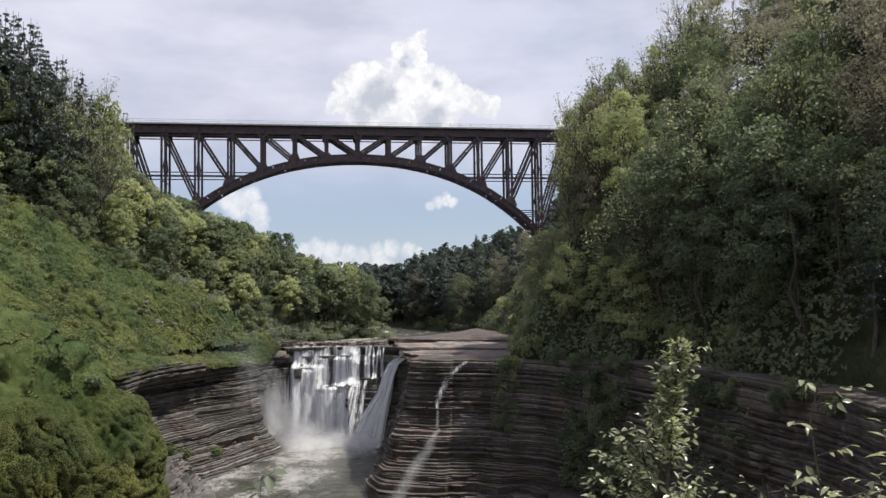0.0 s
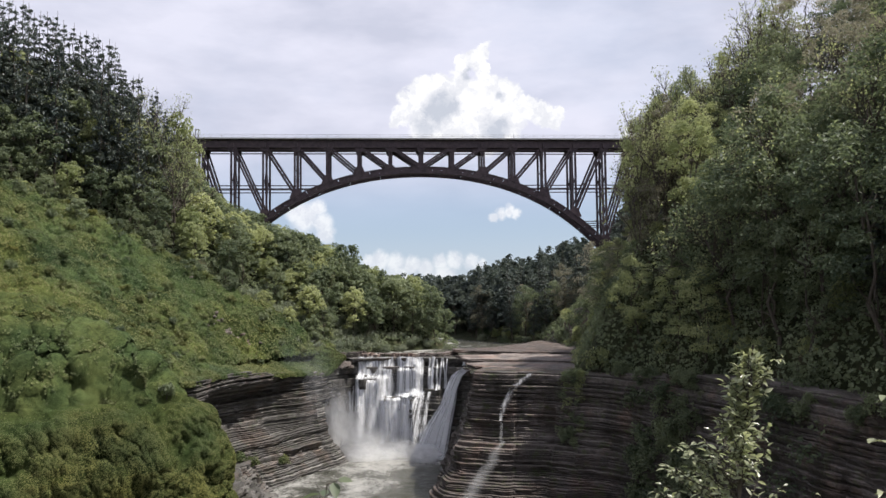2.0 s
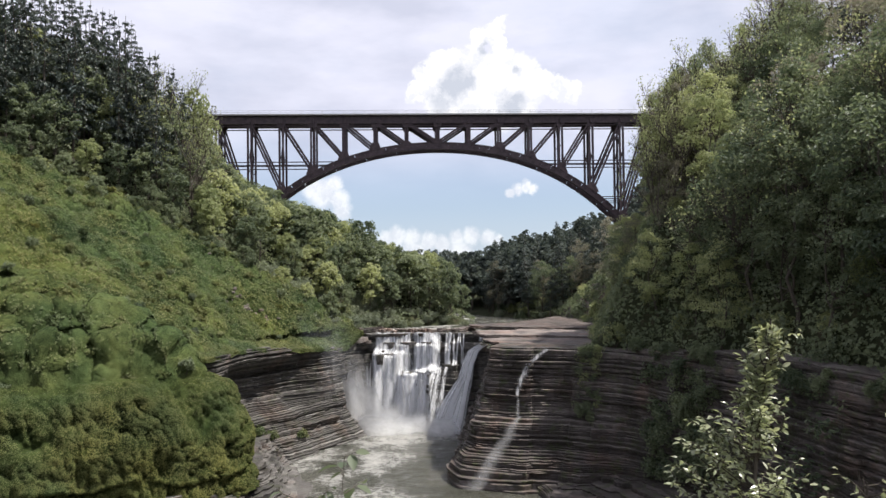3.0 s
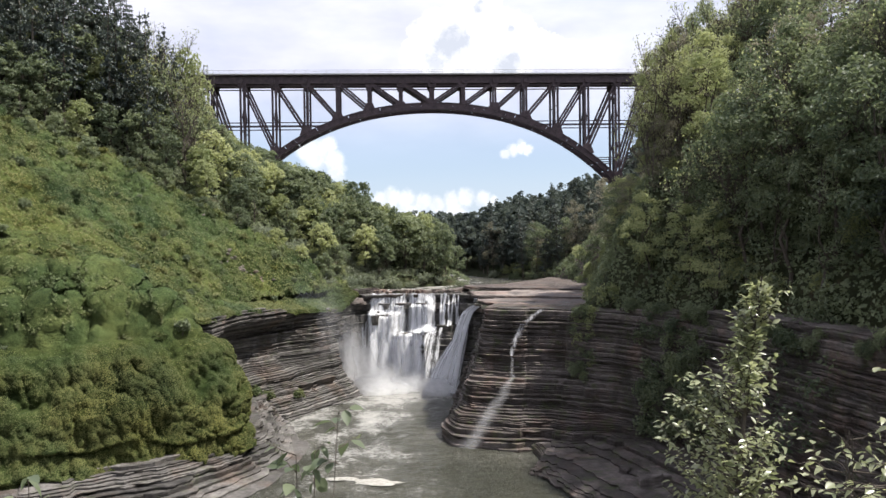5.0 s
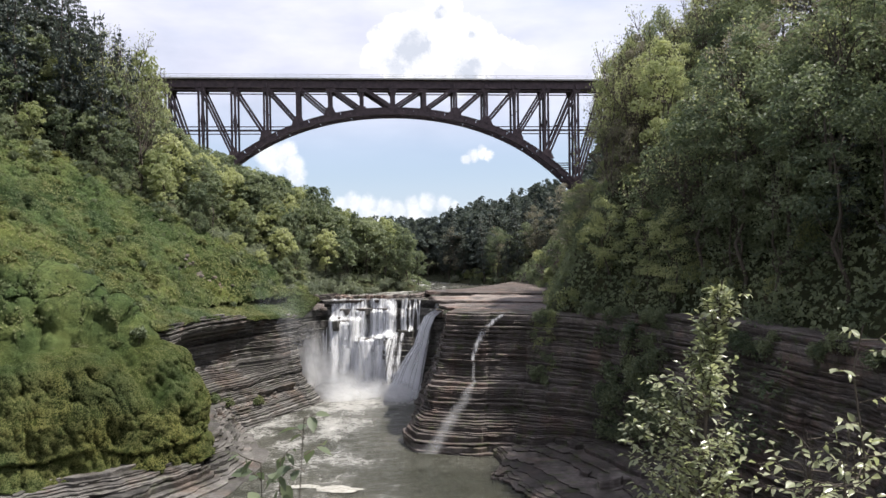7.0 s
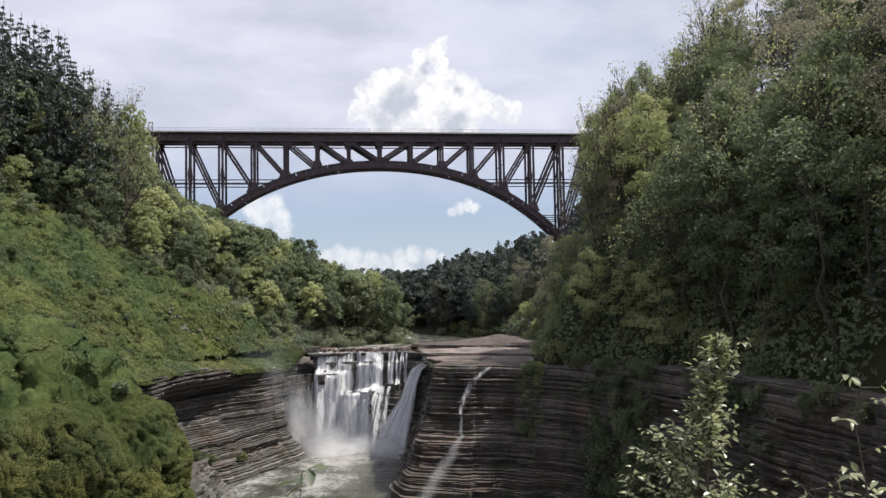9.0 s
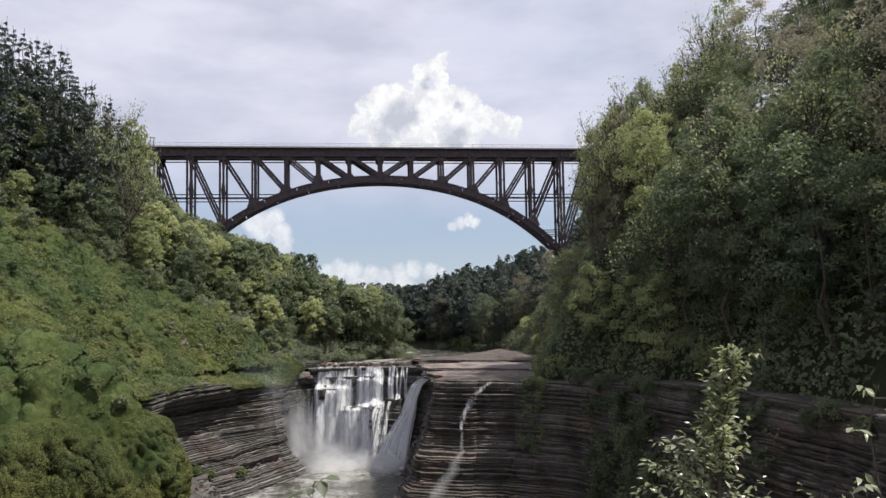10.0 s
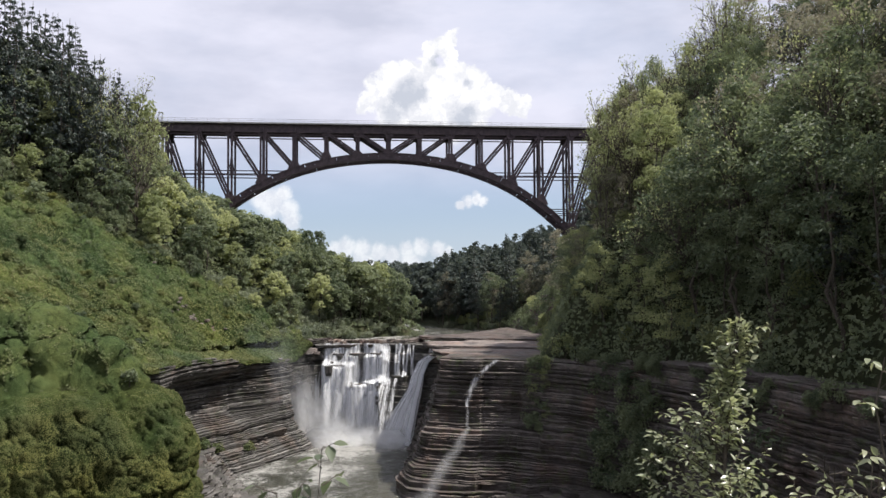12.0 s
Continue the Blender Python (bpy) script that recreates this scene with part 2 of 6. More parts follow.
def make_steel(name, a, b):
    m, t, out = material(name)
    pos = t.nodes.new("ShaderNodeNewGeometry").outputs["Position"]
    n = noise_node(t, pos, 0.8, 6.0, 0.65)
    finish(t, out, ramp_node(t, n, [(0.35, a), (0.65, b)]), 0.6, n, 0.2, 0.02)
    return m


def make_pool():
    m, t, out = material("river_water")
    pos = t.nodes.new("ShaderNodeNewGeometry").outputs["Position"]
    wave = noise_node(t, pos, 0.40, 5.0, 0.6, stretch=(0.8, 1.5, 1.0))
    wave2 = noise_node(t, pos, 1.5, 4.0, 0.6, stretch=(0.8, 1.4, 1.0))
    wave3 = noise_node(t, pos, 4.5, 3.0, 0.6, stretch=(0.7, 1.6, 1.0))
    h = math_node(t, "ADD", math_node(t, "ADD", wave, math_node(t, "MULTIPLY", wave2, 1.05)), math_node(t, "MULTIPLY", wave3, 0.45))
    foam = noise_node(t, pos, 0.13, 7.0, 0.66, stretch=(1.0, 0.7, 1.0))
    # fine specks that serve as foam and as painted glitter
    lace = noise_node(t, pos, 1.3, 6.0, 0.76, stretch=(0.7, 1.5, 1.0))
    sepn = t.nodes.new("ShaderNodeSeparateXYZ")
    t.links.new(pos, sepn.inputs[0])
    near_falls = map_range(t, sepn.outputs["Y"], 132.0, 180.0, 0.0, 0.08)
    # more foam left, less right: stands in for sky glitter and cliff reflection
    glint_side = map_range(t, sepn.outputs["X"], -4.0, -28.0, -0.06, 0.08)
    near_falls = math_node(t, "ADD", near_falls, glint_side)
    k = math_node(t, "ADD", math_node(t, "ADD", math_node(t, "MULTIPLY", foam, 0.62), math_node(t, "MULTIPLY", lace, 0.45)), near_falls)
    ff = map_range(t, k, 0.56, 0.80, 0.0, 0.9)
    depth = noise_node(t, pos, 0.05, 3.0)
    col = mix_color(t, ff, ramp_node(t, depth, [(0.4, (0.066, 0.068, 0.048)), (0.65, (0.130, 0.127, 0.100))]), (0.74, 0.72, 0.68))
    finish(t, out, col, map_range(t, ff, 0.0, 0.8, 0.08, 0.6), h, 1.0, 1.2, spec=0.9)
    return m


def make_fall(name="falling_water", cover=(0.36, 0.60), edge=0.4):
    """Broken white water: u runs across each strand from 0 to 1, v is the height."""
    m, t, out = material(name)
    uv = t.nodes.new("ShaderNodeUVMap").outputs["UV"]
    pos = t.nodes.new("ShaderNodeNewGeometry").outputs["Position"]
    strands = noise_node(t, pos, 1.0, 6.0, 0.65, stretch=(2.6, 1.2, 0.13))
    lace = noise_node(t, pos, 1.9, 6.0, 0.7, stretch=(2.2, 1.2, 0.5))
    f = math_node(t, "ADD", math_node(t, "MULTIPLY", strands, 0.6), math_node(t, "MULTIPLY", lace, 0.4))
    sepn = t.nodes.new("ShaderNodeSeparateXYZ")
    t.links.new(uv, sepn.inputs[0])
    u = sepn.outputs["X"]
    fade = math_node(t, "MULTIPLY", map_range(t, u, 0.0, edge), map_range(t, u, 1.0 - edge, 1.0, 1.0, 0.0))
    cover_f = math_node(t, "MULTIPLY", map_range(t, f, cover[0], cover[1], 0.18, 1.0), fade)
    p = finish(t, out, ramp_node(t, lace, [(0.3, (0.84, 0.85, 0.88)), (0.65, (0.96, 0.96, 0.97))]), 0.6, noise_node(t, pos, 3.5, 3.0, 0.6, stretch=(1.0, 1.0, 0.6)), 1.0, 0.6)
    tl = node(t, "ShaderNodeBsdfTranslucent")
    tl.inputs["Color"].default_value = (0.93, 0.95, 0.98, 1)
    drops = vec_node(t, "NORMALIZE", vec_node(t, "ADD", p.inputs["Normal"].links[0].from_socket, (0.2, -0.25, 0.75)))
    t.links.new(drops, p.inputs["Normal"])
    t.links.new(drops, tl.inputs["Normal"])
    mix0 = node(t, "ShaderNodeMixShader", Fac=0.4)
    t.links.new(p.outputs[0], mix0.inputs[1])
    t.links.new(tl.outputs[0], mix0.inputs[2])
    tp = t.nodes.new("ShaderNodeBsdfTransparent")
    mix = t.nodes.new("ShaderNodeMixShader")
    t.links.new(cover_f, mix.inputs[0])
    t.links.new(tp.outputs[0], mix.inputs[1])
    t.links.new(mix0.outputs[0], mix.inputs[2])
    t.links.new(mix.outputs[0], out.inputs["Surface"])
    return m


BARK = make_bark()
EARTH = make_earth()
ROCK_L = make_rock("layered_shale", (0.030, 0.028, 0.027), (0.105, 0.098, 0.092), (0.25, 0.235, 0.22), 0.25)
ROCK_R = make_rock("brown_layered_shale", (0.048, 0.041, 0.039), (0.112, 0.095, 0.088), (0.22, 0.194, 0.180), 0.45, 0.74)
ROCK_TOP = make_rock("ledge_rock", (0.060, 0.048, 0.044), (0.185, 0.152, 0.138), (0.34, 0.30, 0.275), 0.12)
STEEL = make_steel("weathered_brown_steel", (0.050, 0.036, 0.042), (0.105, 0.076, 0.082))
CONCRETE = make_steel("pale_deck_edge", (0.30, 0.29, 0.29), (0.45, 0.44, 0.43))
POOL = make_pool()
FALL = make_fall("falling_water", (0.10, 0.38), 0.3)
FALL_VEIL = make_fall("veil_of_falling_water", (0.24, 0.60), 0.5)
FALL_THIN = make_fall("thin_falling_water", (0.42, 0.62))
TRICKLE = make_fall("trickling_water", (0.40, 0.66), 0.5)
TRICKLE_FAINT = make_fall("faint_trickling_water", (0.52, 0.84), 0.5)

# ---- mesh helpers ----


def mesh_part(name, verts, faces, mat, parent=None, label="", smooth=False, uv=None):
    me = bpy.data.meshes.new(name)
    me.from_pydata([tuple(v) for v in verts] if not isinstance(verts, np.ndarray) else verts.tolist(), [], faces if isinstance(faces, list) else faces.tolist())
    me.materials.append(mat)
    if smooth:
        me.polygons.foreach_set("use_smooth", [True] * len(me.polygons))
    if uv is not None:
        layer = me.uv_layers.new(name="UVMap")
        idx = np.zeros(len(me.loops), dtype=np.int32)
        me.loops.foreach_get("vertex_index", idx)
        layer.data.foreach_set("uv", np.asarray(uv, dtype=np.float32)[idx].ravel())
    ob = new(name, me)
    if parent is not None:
        ob.parent = parent
    if label:
        tagged(ob, label)
    return ob


def part(name, bm, mat, parent, label=""):
    me = bpy.data.meshes.new(name)
    bm.to_mesh(me)
    bm.free()
    me.materials.append(mat)
    ob = new(name, me)
    ob.parent = parent
    if label:
        tagged(ob, label)
    return ob


def empty(name, label, category, place=(0, 0, 0), group="", kind=""):
    ob = new(name)
    ob.location = place
    return tagged(ob, label, category, group, kind)


def grid_faces(nu, nv):
    a = np.arange(nu * nv).reshape(nu, nv)
    return np.stack([a[:-1, :-1], a[1:, :-1], a[1:, 1:], a[:-1, 1:]], -1).reshape(-1, 4)


def hash_noise(x, seed):
    """Smooth 1D noise in -1..1."""
    x = np.asarray(x, float)
    i = np.floor(x)
    f = x - i

    def h(k):
        v = np.sin((k + seed * 17.13) * 127.1 + seed * 311.7) * 43758.5453
        return (v - np.floor(v)) * 2 - 1
    f = f * f * (3 - 2 * f)
    return h(i) * (1 - f) + h(i + 1) * f


def step_noise(x, seed):
    v = np.sin((np.floor(np.asarray(x, float)) + seed * 9.7) * 78.233 + seed * 57.3) * 24634.6345
    return (v - np.floor(v)) * 2 - 1


def field_noise(x, y, scale, seed, octaves=4):
    """Smooth 2D noise, about -1..1."""
    x, y = np.asarray(x, float) / scale, np.asarray(y, float) / scale
    total, amp, norm = 0.0, 1.0, 0.0
    for o in range(octaves):
        ix, iy = np.floor(x), np.floor(y)
        fx, fy = x - ix, y - iy
        fx, fy = fx * fx * (3 - 2 * fx), fy * fy * (3 - 2 * fy)

        def h(a, b):
            v = np.sin(a * 127.1 + b * 311.7 + (seed + o) * 74.7) * 43758.5453
            return (v - np.floor(v)) * 2 - 1
        total = total + amp * ((h(ix, iy) * (1 - fx) + h(ix + 1, iy) * fx) * (1 - fy) + (h(ix, iy + 1) * (1 - fx) + h(ix + 1, iy + 1) * fx) * fy)
        norm += amp
        amp *= 0.5
        x, y = x * 2.03 + 5.2, y * 2.03 + 1.7
    return total / norm


# ---- plan of the gorge ----
# foot of the lower gorge's walls, from downstream on the far bank, round the falls, to the bank of the viewer:
# x, y, height of the wall, slope above it, highest ground, lean of the wall
LOWER = [
    (-160, 50, 2, 1.0, 82, 0.2), (-95, 76, 2, 1.0, 82, 0.2), (-70, 91, 2, 1.0, 82, 0.2), (-56, 100, 2, 1.0, 82, 0.2), (-48, 108, 2, 1.05, 82, 0.2),
    (-43.5, 116, 3, 1.1, 82, 0.2), (-52, 127, 21, 0.9, 82, 0.05), (-51, 142, 21, 0.85, 82, 0.05), (-45.5, 154, 20, 0.85, 82, 0.10), (-40.5, 165, 19, 0.82, 82, 0.13),
    (-38, 174, 18.5, 0.80, 82, 0.12), (-37.5, 180, 21.5, 0.8, 82, 0.0), (-30, 182, 21.5, 0.8, 82, 0.0), (-21, 182, 21.5, 0.8, 82, 0.0), (-15, 178, 21.5, 0.8, 82, 0.2),
    (-14, 164, 21.5, 0.8, 85, 0.42), (-12.5, 150, 21.5, 0.8, 85, 0.36), (-11, 139, 21.5, 0.85, 85, 0.34), (-4, 136, 21.5, 0.9, 85, 0.26), (8, 134, 21.5, 1.0, 85, 0.20),
    (16, 129, 22, 1.1, 85, 0.14), (23, 118, 23, 1.1, 85, 0.10), (29, 104, 24, 1.1, 85, 0.08), (34, 90, 24, 1.1, 85, 0.08), (37, 72, 25, 1.1, 85, 0.08),
    (32, 46, 27, 0.9, 80, 0.08), (20, 24, 29, 0.6, 60, 0.08), (6, 11, 31, 0.4, 50, 0.08), (-4, 5, 31, 0.4, 50, 0.08), (-12, -6, 31, 0.4, 50, 0.08), (-40, -60, 31, 0.4, 50, 0.08),
]
LOWER_CLOSE = [(-90, -140), (-260, -60)]
# edges of the upper river: x, y, slope of the ground beside it, highest ground
UPPER = [
    (-39.5, 185, 0.80, 82), (-39, 192, 0.80, 82), (-31, 202, 0.72, 78), (-14, 211, 0.5, 60), (-15, 221, 0.5, 46), (-40, 246, 0.62, 48), (-62, 276, 0.5, 40), (-88, 330, 0.25, 34), (-150, 420, 0.16, 31),
    (-220, 480, 0.16, 31), (-200, 520, 0.16, 31), (-125, 445, 0.16, 31), (-68, 348, 0.2, 31), (-46, 300, 0.16, 30), (-26, 268, 0.16, 31), (-8, 244, 0.22, 38), (6, 230, 0.5, 66), (15, 207, 0.9, 85), (18, 190, 0.95, 85),
    (16, 165, 1.0, 85), (14, 146, 1.0, 85), (10, 141, 1.0, 85), (-5, 143, 0.9, 85), (-7, 155, 0.9, 85), (-7, 170, 0.9, 85), (-10, 182, 0.9, 85), (-20, 186, 0.9, 85),
]
NOSE = [(-160, 54), (-95, 79), (-70, 93), (-56.5, 101), (-49.0, 107), (-43.6, 112.5), (-43.4, 117), (-47.5, 122), (-58, 127), (-75, 133), (-100, 140), (-160, 150)]
LEDGE_Z = 21.5
LOW = np.array(LOWER, float)
UP = np.array(UPPER, float)
NOSE_LINE = np.array([p + (0.0,) for p in NOSE[:10]], float)
NOSE_FACE = NOSE_LINE[:8]                # its side towards the river


def inside(poly, x, y):
    c = np.zeros(x.shape, bool)
    n = len(poly)
    for i in range(n):
        x1, y1, x2, y2 = poly[i][0], poly[i][1], poly[(i + 1) % n][0], poly[(i + 1) % n][1]
        hit = ((y1 > y) != (y2 > y)) & (x < (x2 - x1) * (y - y1) / (y2 - y1 + 1e-12) + x1)
        c ^= hit
    return c


def nearest(line, x, y, closed):
    """Distance to a line and the attributes (columns 2 on) there, blended from the line's near parts."""
    n = len(line)
    best = np.full(x.shape, 1e9)
    wsum = np.zeros(x.shape)
    att = np.zeros(x.shape + (line.shape[1] - 2,))
    for i in range(n if closed else n - 1):
        a, b = line[i], line[(i + 1) % n]
        dx, dy = b[0] - a[0], b[1] - a[1]
        t = np.clip(((x - a[0]) * dx + (y - a[1]) * dy) / (dx * dx + dy * dy), 0, 1)
        d = np.hypot(x - a[0] - t * dx, y - a[1] - t * dy)
        w = 1.0 / (d + 0.4) ** 4
        wsum += w
        att += w[..., None] * (a[2:] + (b[2:] - a[2:]) * t[..., None])
        best = np.minimum(best, d)
    return best, att / wsum[..., None]


OPEN = [(-165, 50), (-95, 77), (-70, 92), (-56, 100.5), (-47.5, 107), (-42.3, 113), (-42.2, 118), (-48, 124), (-56, 127), (-57, 142), (-50, 155), (-45.5, 166), (-43, 175), (-40.5, 183), (-46, 184), (-55, 177), (-65, 170), (-83, 166), (-94, 161), (-106, 152), (-165, 115)]


def soft_cap(z, cap, k=4.0):
    return -k * np.logaddexp(-z / k, -cap / k)


def ground(x, y):
    """Height of the bare ground."""
    x, y = np.asarray(x, float), np.asarray(y, float)
    shape = x.shape
    x, y = x.ravel(), y.ravel()
    d, a = nearest(LOW, x, y, False)
    hc, sl, cap, sb = a.T
    lift = np.clip((d - 3.2 - sb * hc) / 1.4, 0, 1)
    z = -1.5 + (hc + 0.8) * lift + np.maximum(d - 4.6 - sb * hc, 0) * sl
    bluff = np.clip((x - 3) / 9, 0, 1) * np.clip((y - 40) / 30, 0, 1)
    z = z + bluff * 1.2 * np.clip(d - 4.6 - sb * hc, 0, 10)
    bank = hc < 6
    z = np.where(bank, -1.0 + np.minimum(d, 3.0) * 1.4 + np.maximum(d - 3.0, 0) * sl, z)
    low = soft_cap(z, cap)
    # the mossy nose that juts out below the cliff
    d3, _ = nearest(NOSE_LINE, x, y, False)
    nose = np.interp(d3, [0, 0.4, 1.2, 3.6, 8.6, 16.0, 80.0], [0.5, 5.0, 12.0, 18.0, 24.0, 30.0, 82.0]) + field_noise(x, y, 5.0, 21, 3) * 1.3 + field_noise(x, y, 1.9, 25, 2) * 0.9
    nose = np.where(inside(NOSE, x, y), soft_cap(nose, 80.0), -5.0)
    low = np.maximum(low, nose)
    low_in = inside(LOWER + LOWER_CLOSE, x, y) & (nose < 0)
    low = np.where(low_in, -1.8, low)
    d2, a2 = nearest(UP, x, y, True)
    d2 = np.where(inside(UPPER, x, y), 0.0, d2)
    up = soft_cap(LEDGE_Z - 0.7 + d2 * a2[:, 0] + np.clip(d2, 0, 2) * 0.3, a2[:, 1])
    up = up + np.clip((x - 3) / 9, 0, 1) * np.clip((228 - y) / 24, 0, 1) * 1.2 * np.clip(d2, 0, 10)
    z = np.minimum(low, up)
    rough = field_noise(x, y, 14.0, 3) * 1.6 + field_noise(x, y, 60.0, 8, 2) * 3.0
    out = np.clip((np.minimum(np.where(low_in, 0, d), d2 * 1.0) - 5.0) / 14.0, 0, 1)
    z = z + rough * out
    # the knoll on which the viewer stands
    r = np.hypot(x - 0.6, (y + 2.0))
    knoll = 33.95 - np.clip(r - 3.4, 0, None) * 0.95
    near = r < 14
    z = np.where(near, np.maximum(np.minimum(z, 33.95), knoll), z)
    behind = np.clip((-y - 2) / 20, 0, 1) * np.clip((x + 8) / 6, 0, 1)
    z = np.where((y < -2) & (x > -8), np.maximum(z, 33.95 + behind * 6), z)
    return z.reshape(shape)


def graded(lo, hi, step, far):
    mid = np.arange(lo, hi + 1e-6, step)
    grow, s, v = [], step, hi
    while v < far:
        s *= 1.25
        v += s
        grow.append(v)
    back, s, v = [], step, lo
    while v > -far:
        s *= 1.25
        v -= s
        back.append(v)
    return np.array(back[::-1] + list(mid) + grow)


gx, gy = graded(-150, 120, 1.5, 3500), graded(-20, 330, 1.5, 3500)
GX, GY = np.meshgrid(gx, gy, indexing="ij")
gz = ground(GX, GY)
land = mesh_part("ground", np.stack([GX, GY, gz], -1).reshape(-1, 3), grid_faces(len(gx), len(gy)), EARTH, smooth=True)
open_slope = inside(OPEN, GX.ravel(), GY.ravel()).astype(np.float32)
land.data.attributes.new("herbs", "FLOAT", "POINT").data.foreach_set("value", open_slope)
tagged(land, "dark green and brown forest floor of a steep river gorge", "ground", kind="structure")

# ---- layered rock walls ----


class Contour:
    def __init__(self, pts, step):
        p = np.array(pts, float)
        # rounded corners: Catmull-Rom through the points
        out = []
        for i in range(len(p) - 1):
            p0, p1, p2, p3 = p[max(i - 1, 0)], p[i], p[i + 1], p[min(i + 2, len(p) - 1)]
            n = max(2, int(np.hypot(*(p2 - p1)[:2]) / step))
            for t in np.linspace(0, 1, n, endpoint=False):
                out.append(0.5 * (2 * p1 + (p2 - p0) * t + (2 * p0 - 5 * p1 + 4 * p2 - p3) * t ** 2 + (3 * p1 - p0 - 3 * p2 + p3) * t ** 3))
        out.append(p[-1])
        a = np.array(out)
        self.p, self.att = a[:, :2], a[:, 2:]
        g = np.gradient(self.p, axis=0)
        g /= np.linalg.norm(g, axis=1)[:, None]
        self.n = np.stack([g[:, 1], -g[:, 0]], 1)      # towards the river
        self.s = np.concatenate([[0], np.cumsum(np.hypot(*np.diff(self.p, axis=0).T))])


def strata(parent, con, z0, z1, out_fn, mat, seed, thick=(0.35, 1.0), rough=0.35, depth=4.0, name="rock_layer", top_fn=None):
    """Stacked beds of rock along a contour, each bed an object with its own edge."""
    rng = np.random.default_rng(seed)
    z, j = z0, 0
    while z < z1:
        h = min(rng.uniform(*thick) * (0.6, 1.0, 1.0, 1.9)[int(rng.integers(0, 4))], z1 - z + 0.05)
        off = rng.uniform(-rough, rough) * 0.8
        s = con.s
        o = out_fn(con, z + h / 2) + off + hash_noise(s / 9.0, seed + 1) * 0.5 + step_noise(s / 6.7 + 0.3, seed + 2) * 0.5 + hash_noise(s / 4.5, seed + j * 3.1) * rough * 0.5 + step_noise(s / rng.uniform(1.6, 4.0), seed + j * 1.7) * rough * 0.6 + hash_noise(s / 1.1, seed + j) * rough * 0.22
        zt = np.full_like(s, z + h) + hash_noise(s / 3.0, seed + j * 2.3) * 0.05
        zb = np.full_like(s, z) - 0.02
        keep = np.ones(len(s), bool) if top_fn is None else (z < top_fn(con))
        zg = math.floor(z / 2.6)
        o = o + step_noise(s / 5.5 + zg * 0.37, seed + zg * 3.7) * rough * 1.5 + step_noise(s / 2.3 + j * 0.21, seed + zg * 1.9 + 40) * rough * 0.45
        o = o + step_noise(s / rng.uniform(0.7, 1.3) + j * 0.7, seed + j * 2.9) * rough * 0.4
        zt = zt + hash_noise(s / 1.3, seed + j * 4.7) * 0.05
        if rng.random() < 0.16:
            o = o + rough * 1.2
        front = con.p + con.n * o[:, None]
        back = con.p + con.n * (o - depth)[:, None]
        bev = np.minimum(0.12, h * 0.25)
        rows = [
            np.c_[back, zt], np.c_[con.p + con.n * (o - bev * 1.5)[:, None], zt], np.c_[front, zt - bev],
            np.c_[con.p + con.n * (o - 0.08 + hash_noise(s / 0.8, seed + j * 5.5) * 0.06)[:, None], zb + bev], np.c_[con.p + con.n * (o - 0.12)[:, None], zb], np.c_[back, zb],
        ]
        V = np.stack(rows, 1)
        F = grid_faces(len(s), len(rows))
        ok = keep[:-1] & keep[1:]
        F = F.reshape(len(s) - 1, len(rows) - 1, 4)[ok].reshape(-1, 4)
        if len(F):
            used = np.unique(F)
            remap = np.full(len(s) * len(rows), -1)
            remap[used] = np.arange(len(used))
            mesh_part(name, V.reshape(-1, 3)[used], remap[F], mat, parent)
        z += h
        j += 1


def lean(con, z):
    return -con.att[:, 3] * z


LEFT = Contour([(-60, 122, 21, 0.9, 82, 0.05)] + LOWER[6:12], 0.6)
FALLS = Contour([(-41.5, 176), (-38.5, 180.5), (-34, 182.5), (-27, 183), (-20, 182.5), (-13, 181.5), (-5, 180)], 0.5)
RIGHT = Contour(LOWER[15:26], 0.45)

cliff_left = empty("cliff", "dark grey layered shale cliff with overhanging beds beside the pool", "cliff", kind="structure")


def left_out(con, z):
    # an undercut cave-like bay in the middle of the wall
    y = con.p[:, 1]
    bay = np.exp(-((y - 147.0) / 13.0) ** 4) * np.exp(-((z - 13.4) / 4.8) ** 6) * 4.0
    foot = np.clip(6.0 - z, 0, None) * 0.7
    return lean(con, z) - bay + foot


strata(cliff_left, LEFT, -0.6, 21.4, left_out, ROCK_L, 11, (0.16, 0.46), 0.20, 10.0, top_fn=lambda c: c.att[:, 0] + 0.4)

cliff_falls = empty("cliff", "dark wet stepped rock wall behind the waterfall", "cliff", kind="structure")


def ledge_line(x):
    """Ups and downs of the ledges that the falls drop over."""
    return hash_noise(np.asarray(x) * 0.55, 4) * 1.5 + step_noise(np.asarray(x) * 0.9, 6) * 0.7


